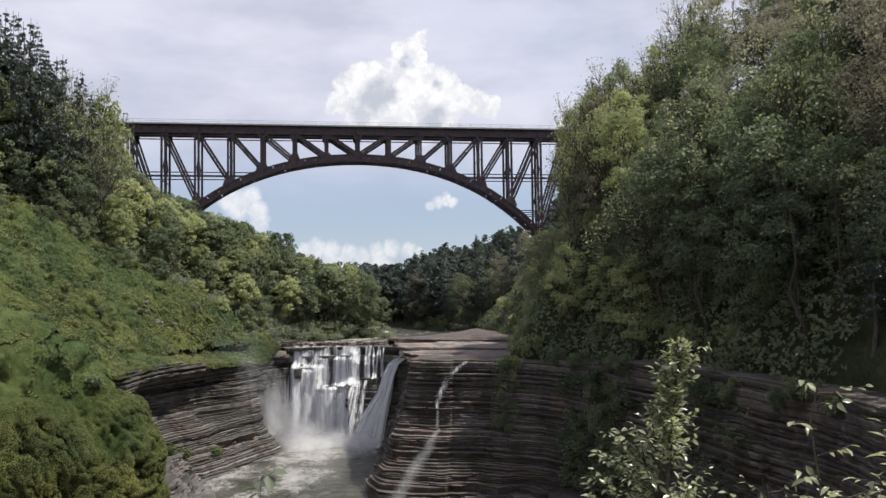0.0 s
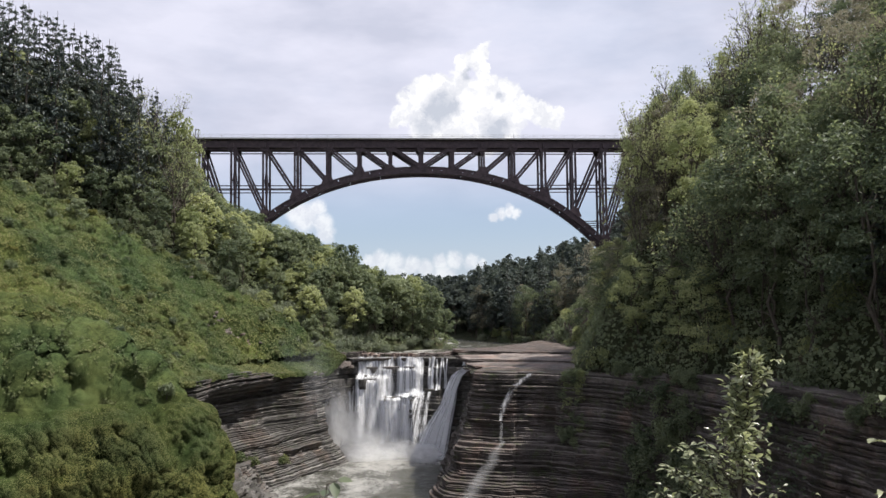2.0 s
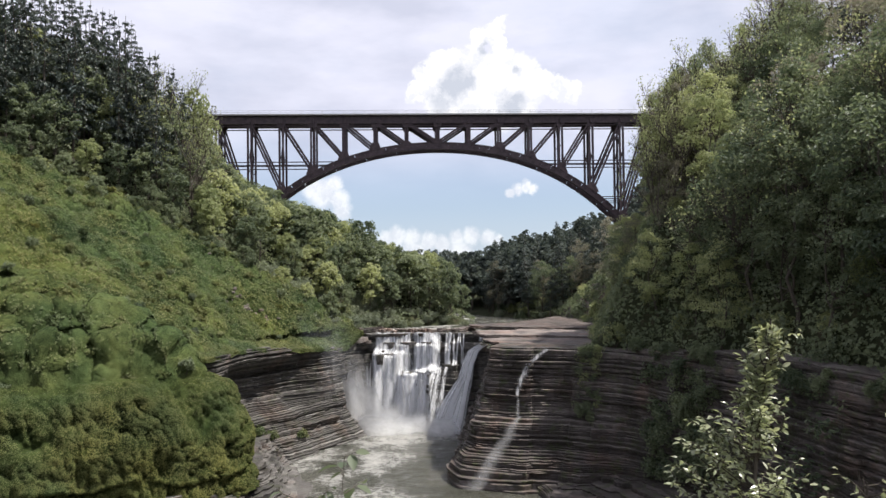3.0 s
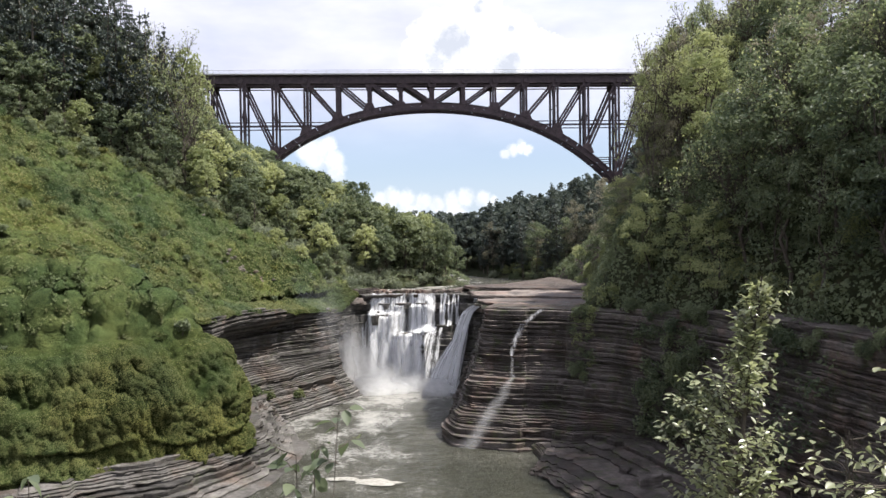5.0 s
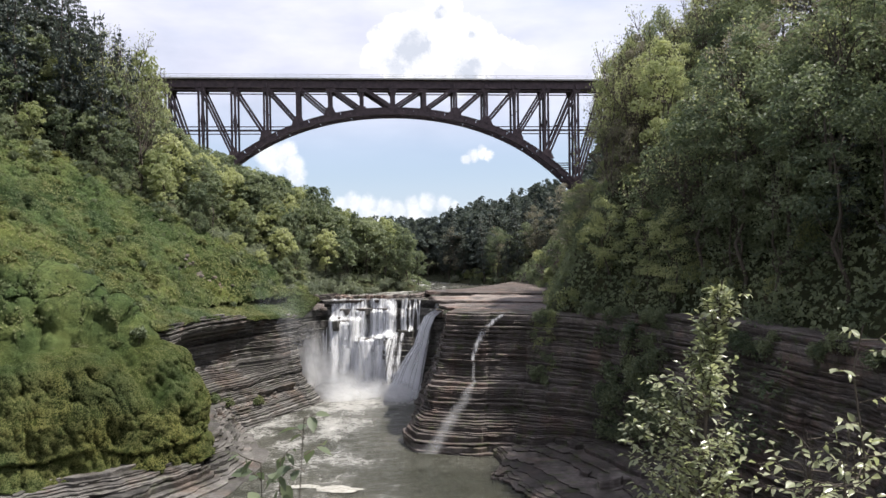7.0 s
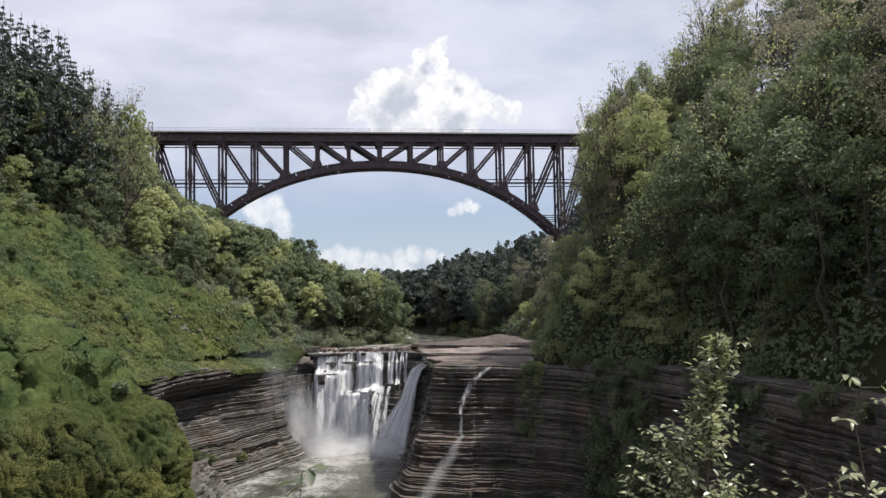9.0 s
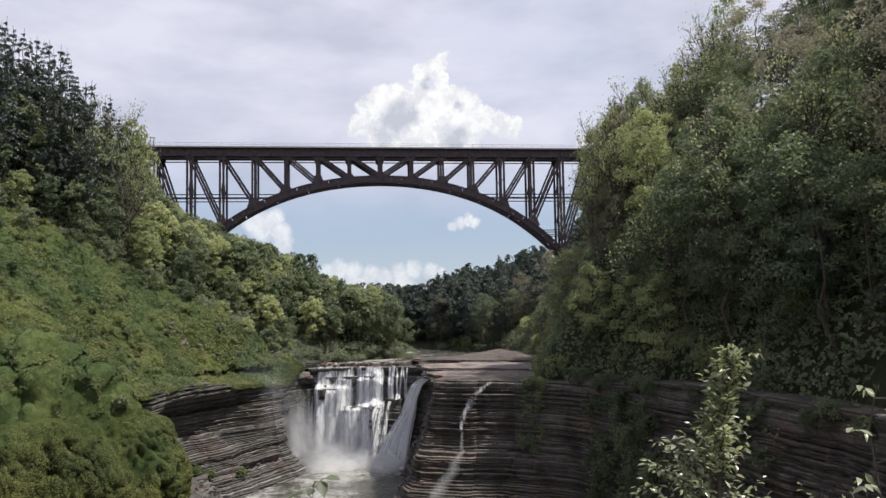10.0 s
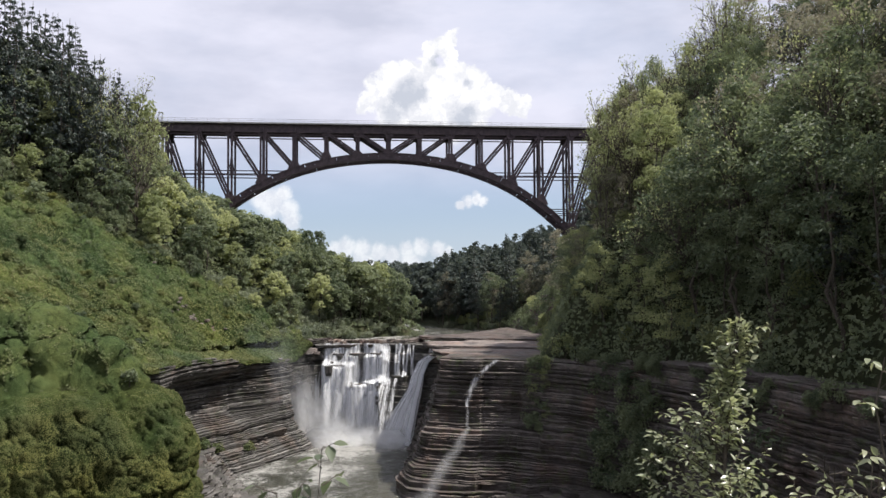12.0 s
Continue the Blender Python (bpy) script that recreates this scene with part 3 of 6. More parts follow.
def falls_out(con, z):
    """How far the rock stands out towards the pool: two tiers, a rounded ramp and the ramp of the side chute."""
    x = con.p[:, 0]

    def band(lo, hi, soft=0.8):
        return np.clip((x - lo) / soft + 0.5, 0, 1) * np.clip((hi - x) / soft + 0.5, 0, 1)
    edge = ledge_line(x)
    out = band(-35, -28.6) * np.where(z < 16.8 + edge * 0.4, 2.2, 0.2)
    out = out + band(-28.6, -21) * np.where(z < 12.7 + edge * 0.5, 3.0, np.where(z < 18.6, 0.6, 0.0))
    # a rounded dome between the main drop and the chute
    crest = np.interp(x, [-23, -22, -19, -15.8, -14, -12.5], [9.0, 11.5, 13.4, 14.7, 14.2, 12.0])
    dome = np.where(z < crest, 2.4 + 4.6 * np.clip(1 - max(z, 0.0) / np.maximum(crest, 1), 0, 1) ** 0.7, np.where(z < 19.0 + edge, 0.8, 0))
    out = out + band(-21.5, -14, 1.6) * dome
    side = np.where(z < np.clip((x + 18.5) * 2.3, 0, 19.6), 4.0 + (20.8 - z) * 0.12, 0.6)
    out = out + np.clip((x + 15) / 2, 0, 1) * side
    return out


strata(cliff_falls, FALLS, -0.6, LEDGE_Z - 0.3, falls_out, ROCK_L, 23, (0.35, 0.9), 0.34, 9.0, top_fn=lambda c: np.interp(c.p[:, 0], [-41.5, -38, -35], [18.8, 19.6, 22]))

cliff_right = empty("cliff", "shaded brown layered shale cliff below the wooded slope", "cliff", kind="structure")


def right_out(con, z):
    x = con.p[:, 0]
    wide = np.clip((x + 12.5) / 4.0, 0, 1) * np.clip((20 - x) / 8.0, 0, 1)
    ramp = np.interp(z, [-0.6, 1.5, 4.5, 5.5, 9.5, 10.5, 14.0], [8.6, 7.6, 6.4, 3.6, 2.6, 0.8, 0.0])
    return lean(con, z) + wide * ramp


strata(cliff_right, RIGHT, -0.6, 24.0, right_out, ROCK_R, 37, (0.18, 0.55), 0.26, 8.0, top_fn=lambda c: np.maximum(c.att[:, 0], 21.6))

# low shelves at the water's edge
shelf_right = empty("rock_shelf", "low flat grey rock shelf stepping down to the pool", "rock shelf", kind="structure")
SHELF_R = Contour([(-9, 138.5), (-4, 136), (8, 134), (16, 129), (23, 118), (29, 104), (34, 90)], 0.5)


def shelf_r_out(con, z):
    f = np.clip((con.s - 9) / 10.0, 0, 1) ** 0.9
    return f * np.interp(z, [-0.5, 0.3, 0.7, 1.1, 1.6, 2.2, 3.2], [20, 20, 19, 17, 8, 5, 2])


strata(shelf_right, SHELF_R, -0.5, 3.2, shelf_r_out, ROCK_R, 51, (0.16, 0.40), 0.42, 14.0)
shelf_left = empty("rock_shelf", "low grey-brown rock shelf along the mossy bank", "rock shelf", kind="structure")
SHELF_L = Contour([(-95, 76), (-70, 91), (-56, 100), (-48, 108), (-43.5, 118), (-46, 129), (-50, 142), (-45, 154), (-40, 165)], 0.8)


def shelf_l_out(con, z):
    y = con.p[:, 1]
    wide = np.interp(y, [76, 100, 118, 132, 150, 165], [16, 14, 9, 9, 4, 0.5])
    return wide * np.interp(z, [-0.5, 0.3, 0.7, 1.8, 3.4, 5.2], [1.0, 0.86, 0.60, 0.50, 0.34, 0.10])


strata(shelf_left, SHELF_L, -0.5, 5.2, shelf_l_out, ROCK_L, 57, (0.22, 0.45), 0.45, 11.0, top_fn=lambda c: np.interp(c.p[:, 1], [84, 100, 110, 118, 150], [2.6, 4.4, 5.2, 5.2, 5.2]))

# table rock beside the lip
table = empty("rock_ledge", "sunlit pinkish flat rock ledge above the falls", "rock ledge", kind="structure")
for line, z0, z1, sd in (
        ([(-8.0, 160), (-6.5, 152), (0, 148), (12, 147), (24, 147)], 20.9, 21.8, 71),
        ([(-10.5, 176), (-8.5, 165), (2, 161.5), (24, 157)], 21.6, 22.25, 73),
        ([(-14, 190), (-11, 183), (4, 177), (24, 170)], 22.1, 22.7, 75)):
    strata(table, Contour(line, 0.6), z0, z1, lambda c, z: np.zeros(len(c.s)) - (z % 0.7), ROCK_TOP, sd, (0.18, 0.4), 0.35, 42.0)


def slab_mesh(name, seed, mat):
    """A flat broken block of bedded rock, about a metre across."""
    rng = np.random.default_rng(seed)
    n = 7
    a = np.sort(rng.uniform(0, 2 * np.pi, n))
    r = rng.uniform(0.6, 1.1, n)
    V, F = [], []
    for z, k in ((-0.25, 0.96), (0.0, 1.0), (0.02, 0.9), (0.2, 0.93), (0.24, 0.86)):
        V += [(math.cos(t) * q * k, math.sin(t) * q * k * 0.7, z + 0.03 * math.sin(t * 2 + seed)) for t, q in zip(a, r)]
    for i in range(4):
        F += [(i * n + j, i * n + (j + 1) % n, (i + 1) * n + (j + 1) % n, (i + 1) * n + j) for j in range(n)]
    F.append(tuple(range(4 * n, 5 * n)))
    me = bpy.data.meshes.new(name)
    me.from_pydata(V, [], F)
    me.materials.append(mat)
    return me


SLABS = [slab_mesh("rock_slab", 300 + i, ROCK_TOP if i % 3 else ROCK_R) for i in range(6)]
sl = np.random.default_rng(44)


def rock_slab(x, y, z, size, label, thick=1.0):
    ob = tagged(new("rock_slab", SLABS[int(sl.integers(0, 6))]), label, "rock", "loose slabs by the falls")
    ob.matrix_basis = pose(x, y, z, sl.normal() * 4, sl.normal() * 4, sl.uniform(0, 360)) @ Matrix.Diagonal((size, size, size * thick, 1))
    return ob


for i in range(46):                      # along the lip, thickest beside the drops
    x = -40 + 27 * (i + sl.uniform(0, 1)) / 46
    rock_slab(x, 183.6 + abs(sl.normal()) * 3.5, LEDGE_Z - 0.12 + sl.uniform(0, 0.25), sl.uniform(0.8, 2.2), "wet brown slab of rock at the lip of the falls", sl.uniform(0.7, 1.6))
for i in range(16):                      # the low bare ledge beside the drop
    rock_slab(-41.5 + sl.uniform(0, 6), 179.2 + sl.uniform(0, 3.2), 19.6 + sl.uniform(-0.3, 0.8), sl.uniform(0.9, 1.9), "pale dry slab of rock beside the falls", sl.uniform(0.8, 1.8))
for x, y, z, size in ((17.0, 106.5, 1.5, 2.6), (18.8, 108.0, 1.5, 2.2), (14.6, 112.0, 1.3, 1.4)):
    rock_slab(x, y, z, size, "grey block of rock lying on the low shelf", 2.2)

# ---- water ----


def water_sheet(name, pts, z, cell, label, mat, category="water"):
    xs, ys = [p[0] for p in pts], [p[1] for p in pts]
    ax, ay = np.arange(min(xs), max(xs) + cell, cell), np.arange(min(ys), max(ys) + cell, cell)
    X, Y = np.meshgrid(ax, ay, indexing="ij")
    Z = z + field_noise(X * 0.8, Y * 1.3, 2.4, 5, 3) * 0.16
    ok = inside(pts, X, Y)
    F = grid_faces(len(ax), len(ay))
    F = F[ok.ravel()[F].any(axis=1)]
    used = np.unique(F)
    remap = np.full(X.size, -1)
    remap[used] = np.arange(len(used))
    ob = mesh_part(name, np.stack([X, Y, Z], -1).reshape(-1, 3)[used], remap[F], mat, smooth=True)
    return tagged(ob, label, category, kind="structure")


water_sheet("water", [(p[0], p[1] + 3) for p in LOWER[1:26]] + [(20, 20), (-20, 20), (-120, 40)], 0.0, 0.6, "rippling grey-green river pool with streaks of foam and painted glitter", POOL)
water_sheet("water", UPPER, LEDGE_Z - 0.25, 1.5, "shallow river water running to the lip of the falls", POOL)


def strand(con, line, wide, z_top, out_fn, gap, throw, mat, parent, seed, z_bot=-0.2):
    """One strand of falling water; line gives its x for each height and wide its width, from the lip to the foot."""
    nu, nv = 7, 38
    px = con.p[:, 0]
    V, UV = [], []
    for b in np.linspace(0, 1, nv):
        z = z_top + (z_bot - z_top) * b
        x0 = line(z, b) + hash_noise(b * 4, seed) * 0.15
        w = wide[0] + (wide[1] - wide[0]) * b
        u = np.linspace(-0.5, 0.5, nu)
        rock = con.p[:, 1] - out_fn(con, max(z, 0.0))
        y0 = np.interp(x0 + u * w, px, rock)
        y0 = np.minimum(y0, y0.mean()) - gap - throw * b ** 0.8
        belly = 0.1 * (1 - (2 * u) ** 2) * min(w, 1.6)
        V.append(np.stack([x0 + u * w, y0 - belly + hash_noise(u * 3 + b * 5, seed + 3) * 0.1, np.full(nu, z)], -1))
        UV.append(np.stack([u + 0.5, np.full(nu, z)], -1))
    V = np.array(V)
    for _ in range(7):                   # the water rounds off the steps that it runs over
        V[1:-1, :, 1] = np.minimum(V[1:-1, :, 1], (V[:-2, :, 1] + V[1:-1, :, 1] + V[2:, :, 1]) / 3)
    return mesh_part("water_strand", V.reshape(-1, 3), grid_faces(nv, nu), mat, parent, smooth=True, uv=np.array(UV).reshape(-1, 2))


def chute_out(con, z):
    return np.full(len(con.s), 4.6 + (20.8 - z) * 0.14)


def straight(a, b):
    return lambda z, f: a + (b - a) * f


def chute_line(k):
    """A line down the side chute, k from 0 on its near side to 1 on its far side."""
    def at(z, f):
        mid = np.interp(z, [-0.2, 6.4, 11.7, 15.0, 17.8, 19.0, 20.4], [-17.6, -15.6, -13.2, -12.4, -11.2, -9.6, -6.6])
        half = np.interp(z, [-0.2, 6.4, 11.7, 17.8, 20.4], [3.4, 2.5, 1.2, 1.0, 0.8])
        return float(mid + (2 * k - 1) * half)
    return at


falls = empty("waterfall", "white waterfall dropping over stepped rock into the pool", "waterfall")
fw = np.random.default_rng(17)
# stages of the falls: x from, x to, height of lip and foot, strands, widths, every how many is a veil
STAGES = [
    (-34.5, -28.8, 21.55, 16.7, 13, 0.6, 2.0, 1), (-34.8, -28.6, 16.9, -0.2, 17, 0.7, 2.2, 2), (-36.9, -34.8, 16.4, -0.2, 4, 0.5, 0.9, 1),
    (-28.6, -26.7, 21.55, 12.6, 5, 0.6, 1.6, 2), (-25.0, -22.9, 21.55, 12.6, 6, 0.5, 1.4, 2), (-28.7, -21.6, 13.0, -0.2, 15, 0.7, 2.2, 2),
    (-22.8, -19.4, 21.45, 12.8, 9, 0.6, 1.8, 1), (-17.9, -16.0, 21.55, 14.2, 4, 0.5, 0.9, 3), (-15.3, -13.6, 21.4, 14.4, 3, 0.4, 0.7, 1),
]
for s, (xa, xb, z_lip, z_foot, count, w_lo, w_hi, every) in enumerate(STAGES):
    for i in range(count):
        x = xa + (xb - xa) * (i + fw.uniform(0.1, 0.9)) / count
        w = fw.uniform(w_lo, w_hi)
        strand(FALLS, straight(x, x + fw.normal() * 0.25), (w, w * fw.uniform(1.1, 1.6)), z_lip + (float(ledge_line(x)) * 0.45 if z_lip < 20 else 0.0) - abs(fw.normal()) * 0.4, falls_out, 0.35 + fw.uniform(0, 0.4), 0.5, FALL_VEIL if i % every == 0 else FALL, falls, s * 40 + i, z_foot)
for i in range(7):                       # thin water over the rock of the upper stage
    x = -33.8 + 2.25 * i
    strand(FALLS, straight(x, x - 0.2), (2.6, 2.9), 21.4, falls_out, 0.3, 0.3, FALL_VEIL, falls, 430 + i, 12.4)
for i in range(5):                       # mist that drops with the lower stages
    x = -33.6 + 2.7 * i
    strand(FALLS, straight(x, x - 0.4), (2.6, 4.6), 11.0, falls_out, 0.9, 1.0, FALL_VEIL, falls, 400 + i)
for i in range(6):                       # water that fans over the rounded rock, mostly down its far flank
    f = ((i + fw.uniform(0, 1)) / 6) ** 1.5 * 0.7
    w = fw.uniform(0.5, 1.1)
    strand(FALLS, straight(-20.8 + 4.8 * f, -23.6 + 5.4 * f), (w, w * 2.0), 13.2 + 1.4 * f, falls_out, 0.7, 0.4, FALL_THIN if i % 3 else FALL_VEIL, falls, 100 + i)
for i in range(20):                      # the side chute
    f = (i + fw.uniform(0, 1)) / 20
    strand(FALLS, chute_line(f), (0.9, fw.uniform(1.2, 2.4)), 20.6, chute_out, 0.5 + fw.uniform(0, 1.1), 1.2, FALL if i % 2 else FALL_VEIL, falls, 160 + i, fw.uniform(-0.2, 0.8))
for i in range(4):                       # low step where the river runs on to the chute
    strand(FALLS, straight(-9.6 + 1.1 * i, -9.9 + 1.1 * i), (1.0, 1.2), 21.7, falls_out, 0.9, 0.4, FALL, falls, 190 + i, 19.6)


def spray_material(name, lo, hi):
    m, t, out = material(name)
    uv = t.nodes.new("ShaderNodeUVMap").outputs["UV"]
    d = vec_node(t, "DISTANCE", uv, (0.5, 0.35, 0.0))
    n = noise_node(t, uv, 5.0, 5.0, 0.6)
    a = math_node(t, "MULTIPLY", map_range(t, d, 0.05, 0.5, 1.0, 0.0), map_range(t, n, 0.25, 0.7, lo, hi))
    df = node(t, "ShaderNodeBsdfDiffuse")
    df.inputs["Color"].default_value = (0.9, 0.9, 0.9, 1)
    lit = t.nodes.new("ShaderNodeCombineXYZ")          # a cloud of drops is lit from above
    lit.inputs[0].default_value, lit.inputs[1].default_value, lit.inputs[2].default_value = 0.2, -0.45, 0.87
    t.links.new(lit.outputs[0], df.inputs["Normal"])
    tl = node(t, "ShaderNodeBsdfTranslucent")
    tl.inputs["Color"].default_value = (0.9, 0.9, 0.9, 1)
    both = node(t, "ShaderNodeMixShader", Fac=0.5)
    t.links.new(df.outputs[0], both.inputs[1])
    t.links.new(tl.outputs[0], both.inputs[2])
    mix = t.nodes.new("ShaderNodeMixShader")
    t.links.new(a, mix.inputs[0])
    t.links.new(t.nodes.new("ShaderNodeBsdfTransparent").outputs[0], mix.inputs[1])
    t.links.new(both.outputs[0], mix.inputs[2])
    t.links.new(mix.outputs[0], out.inputs["Surface"])
    return m


SPRAY = spray_material("spray", 0.42, 0.85)
SPRAY_THIN = spray_material("thin_spray", 0.06, 0.24)
for cx, cy, w, h, lift in ((-43.5, 166.0, 20, 26, 8.0), (-31, 176.5, 11, 9, -0.6), (-35.5, 173.5, 14, 21, -3.0), (-38.8, 171.5, 9, 24, -3.0), (-38.0, 175.0, 9, 22, -0.5), (-32, 171.0, 16, 9, -1.5), (-25, 175, 13, 6.5, -0.6), (-18, 173.5, 10, 5, -0.4), (-18.5, 170.5, 13, 8, -1.2), (-29, 172.5, 18, 5, -0.6)):
    nu, nv = 14, 8
    uu, vv = np.meshgrid(np.linspace(0, 1, nu), np.linspace(0, 1, nv), indexing="ij")
    V = np.stack([cx + (uu - 0.5) * w, cy - np.sin(uu * math.pi) * 1.6 + vv * 1.2, lift + vv * h], -1).reshape(-1, 3)
    mesh_part("spray_veil", V, grid_faces(nu, nv), SPRAY_THIN if lift > 5 else SPRAY, falls, "pale drifting spray", True, np.stack([uu, vv], -1).reshape(-1, 2)).visible_shadow = False

def foam_raft(cx, cy, rx, ry, seed):
    n = 40
    a = np.linspace(0, 2 * np.pi, n, endpoint=False)
    r = 1 + 0.35 * hash_noise(a / 6.2832 * 9, seed) + 0.15 * hash_noise(a / 6.2832 * 23, seed + 3)
    r[-1] = (r[0] + r[-2]) / 2
    ring = np.stack([cx + np.cos(a) * rx * r, cy + np.sin(a) * ry * r, np.full(n, 0.10)], -1)
    inner = np.stack([cx + np.cos(a) * rx * r * 0.9, cy + np.sin(a) * ry * r * 0.9, np.full(n, 0.17)], -1)
    V = np.concatenate([ring, inner, [[cx, cy, 0.19]]])
    F = [(i, (i + 1) % n, n + (i + 1) % n, n + i) for i in range(n)] + [(n + i, n + (i + 1) % n, 2 * n) for i in range(n)]
    return tagged(mesh_part("foam_raft", V, F, FOAM, smooth=True), "flat raft of cream foam drifting on the pool", "foam", "foam on the pool")


def make_foam():
    m, t, out = material("river_foam")
    pos = t.nodes.new("ShaderNodeNewGeometry").outputs["Position"]
    n = noise_node(t, pos, 2.5, 6.0, 0.7)
    finish(t, out, ramp_node(t, n, [(0.35, (0.16, 0.155, 0.13)), (0.6, (0.40, 0.385, 0.35))]), 0.8, n, 0.5, 0.1)
    return m


FOAM = make_foam()
for cx, cy, rx, ry, sd in ((-21.0, 109.8, 3.6, 1.6, 3), (-25.6, 111.0, 2.6, 0.9, 5)):
    foam_raft(cx, cy, rx, ry, sd)

# thin side fall down the shaded cliff
trickle = empty("side_fall", "thin white side fall trickling down the shaded cliff", "waterfall")


def ribbon(name, con, path, mat, parent, seed, gap=1.15):
    """A narrow run of water down a wall: (distance along the wall, height, width) from the top."""
    V, UV = [], []
    pts = np.array(path, float)
    nv, nu = 60, 7
    f = np.linspace(0, len(pts) - 1, nv)
    ss, zz, ww = (np.interp(f, np.arange(len(pts)), pts[:, i]) for i in range(3))
    for k in range(nv):
        o = right_out(con, zz[k]) + gap
        s = ss[k] + hash_noise(f[k] * 2.2, seed) * 0.3 + (np.linspace(-0.5, 0.5, nu)) * ww[k]
        x = np.interp(s, con.s, con.p[:, 0] + con.n[:, 0] * o)
        y = np.interp(s, con.s, con.p[:, 1] + con.n[:, 1] * o)
        V.append(np.stack([x, y, np.full(nu, zz[k])], -1))
        UV.append(np.stack([np.linspace(0, 1, nu), np.full(nu, zz[k])], -1))
    return mesh_part(name, np.array(V).reshape(-1, 3), grid_faces(nv, nu), mat, parent, smooth=True, uv=np.array(UV).reshape(-1, 2))


ribbon("water_ribbon", RIGHT, [(40.8, 21.8, 1.4), (39.4, 20.8, 1.5), (37.4, 19.0, 1.9), (36.0, 16.5, 1.6), (35.4, 13.4, 0.8)], TRICKLE, trickle, 2)
ribbon("water_ribbon", RIGHT, [(36.0, 10.6, 1.2), (35.0, 8.5, 2.4), (33.6, 6.0, 3.2), (32.4, 3.6, 3.6), (30.6, 0.2, 4.4)], TRICKLE_FAINT, trickle, 6)
ribbon("water_ribbon", RIGHT, [(35.6, 13.4, 0.7), (36.0, 10.6, 1.0)], TRICKLE_FAINT, trickle, 9)

# ---- bridge ----
bridge = empty("arch_bridge", "dark brown steel deck arch railway bridge spanning the gorge", "bridge")
BX, BY, BA, PANEL = -28.1, 263.5, radians(8.62), 10.5
DIRX, DIRY = math.cos(BA), math.sin(BA)


def bpt(k, side, z):
    """Point of the bridge: panels from the crown, metres behind the near rib, height over the eye."""
    return Vector((BX + k * PANEL * DIRX - side * DIRY, BY + k * PANEL * DIRY + side * DIRX, EYE_Z + z))


def arch_low(k):
    return 41.5 - 0.516 * k * k - 0.00563 * k ** 4


def beam(bm, a, b, wide, deep, up=Vector((0, 0, 1))):
    """A box beam from a to b: wide across the bridge, deep in its plane."""
    t = (b - a).normalized()
    across = Vector((-DIRY, DIRX, 0))
    if abs(t.dot(across)) > 0.9:
        across = Vector((DIRX, DIRY, 0))
    n = t.cross(across).normalized()
    vs = []
    for p in (a, b):
        for i, j in ((-1, -1), (1, -1), (1, 1), (-1, 1)):
            vs.append(bm.verts.new(p + across * (i * wide / 2) + n * (j * deep / 2)))
    for q in ((0, 1, 2, 3), (7, 6, 5, 4), (0, 4, 5, 1), (1, 5, 6, 2), (2, 6, 7, 3), (3, 7, 4, 0)):
        bm.faces.new([vs[i] for i in q])


def laced(bm, a, b, wide, deep, bar):
    """Two flanges tied by batten plates."""
    t = (b - a).normalized()
    along = Vector((DIRX, DIRY, 0))
    side = (along - t * along.dot(t)).normalized() * (deep / 2 - bar / 2)
    beam(bm, a + side, b + side, wide, bar)
    beam(bm, a - side, b - side, wide, bar)
    for p in (a, b):
        beam(bm, p - side, p + side, wide * 0.8, 1.2)
    if (b - a).length > 14:
        p = a.lerp(b, 0.5)
        beam(bm, p - side, p + side, wide * 0.5, 0.35)


def gusset(bm, k, side, z0, z1, w0, w1):
    """A tapered plate in the plane of the rib, z0 and w0 at its foot."""
    along, across = Vector((DIRX, DIRY, 0)), Vector((-DIRY, DIRX, 0))
    vs = []
    for s in (-0.58, 0.58):
        for z, w in ((z0, -w0), (z0, w0), (z1, w1), (z1, -w1)):
            vs.append(bm.verts.new(bpt(k, side, z) + along * w + across * s))
    for q in ((0, 1, 2, 3), (7, 6, 5, 4), (0, 4, 5, 1), (1, 5, 6, 2), (2, 6, 7, 3), (3, 7, 4, 0)):
        bm.faces.new([vs[i] for i in q])


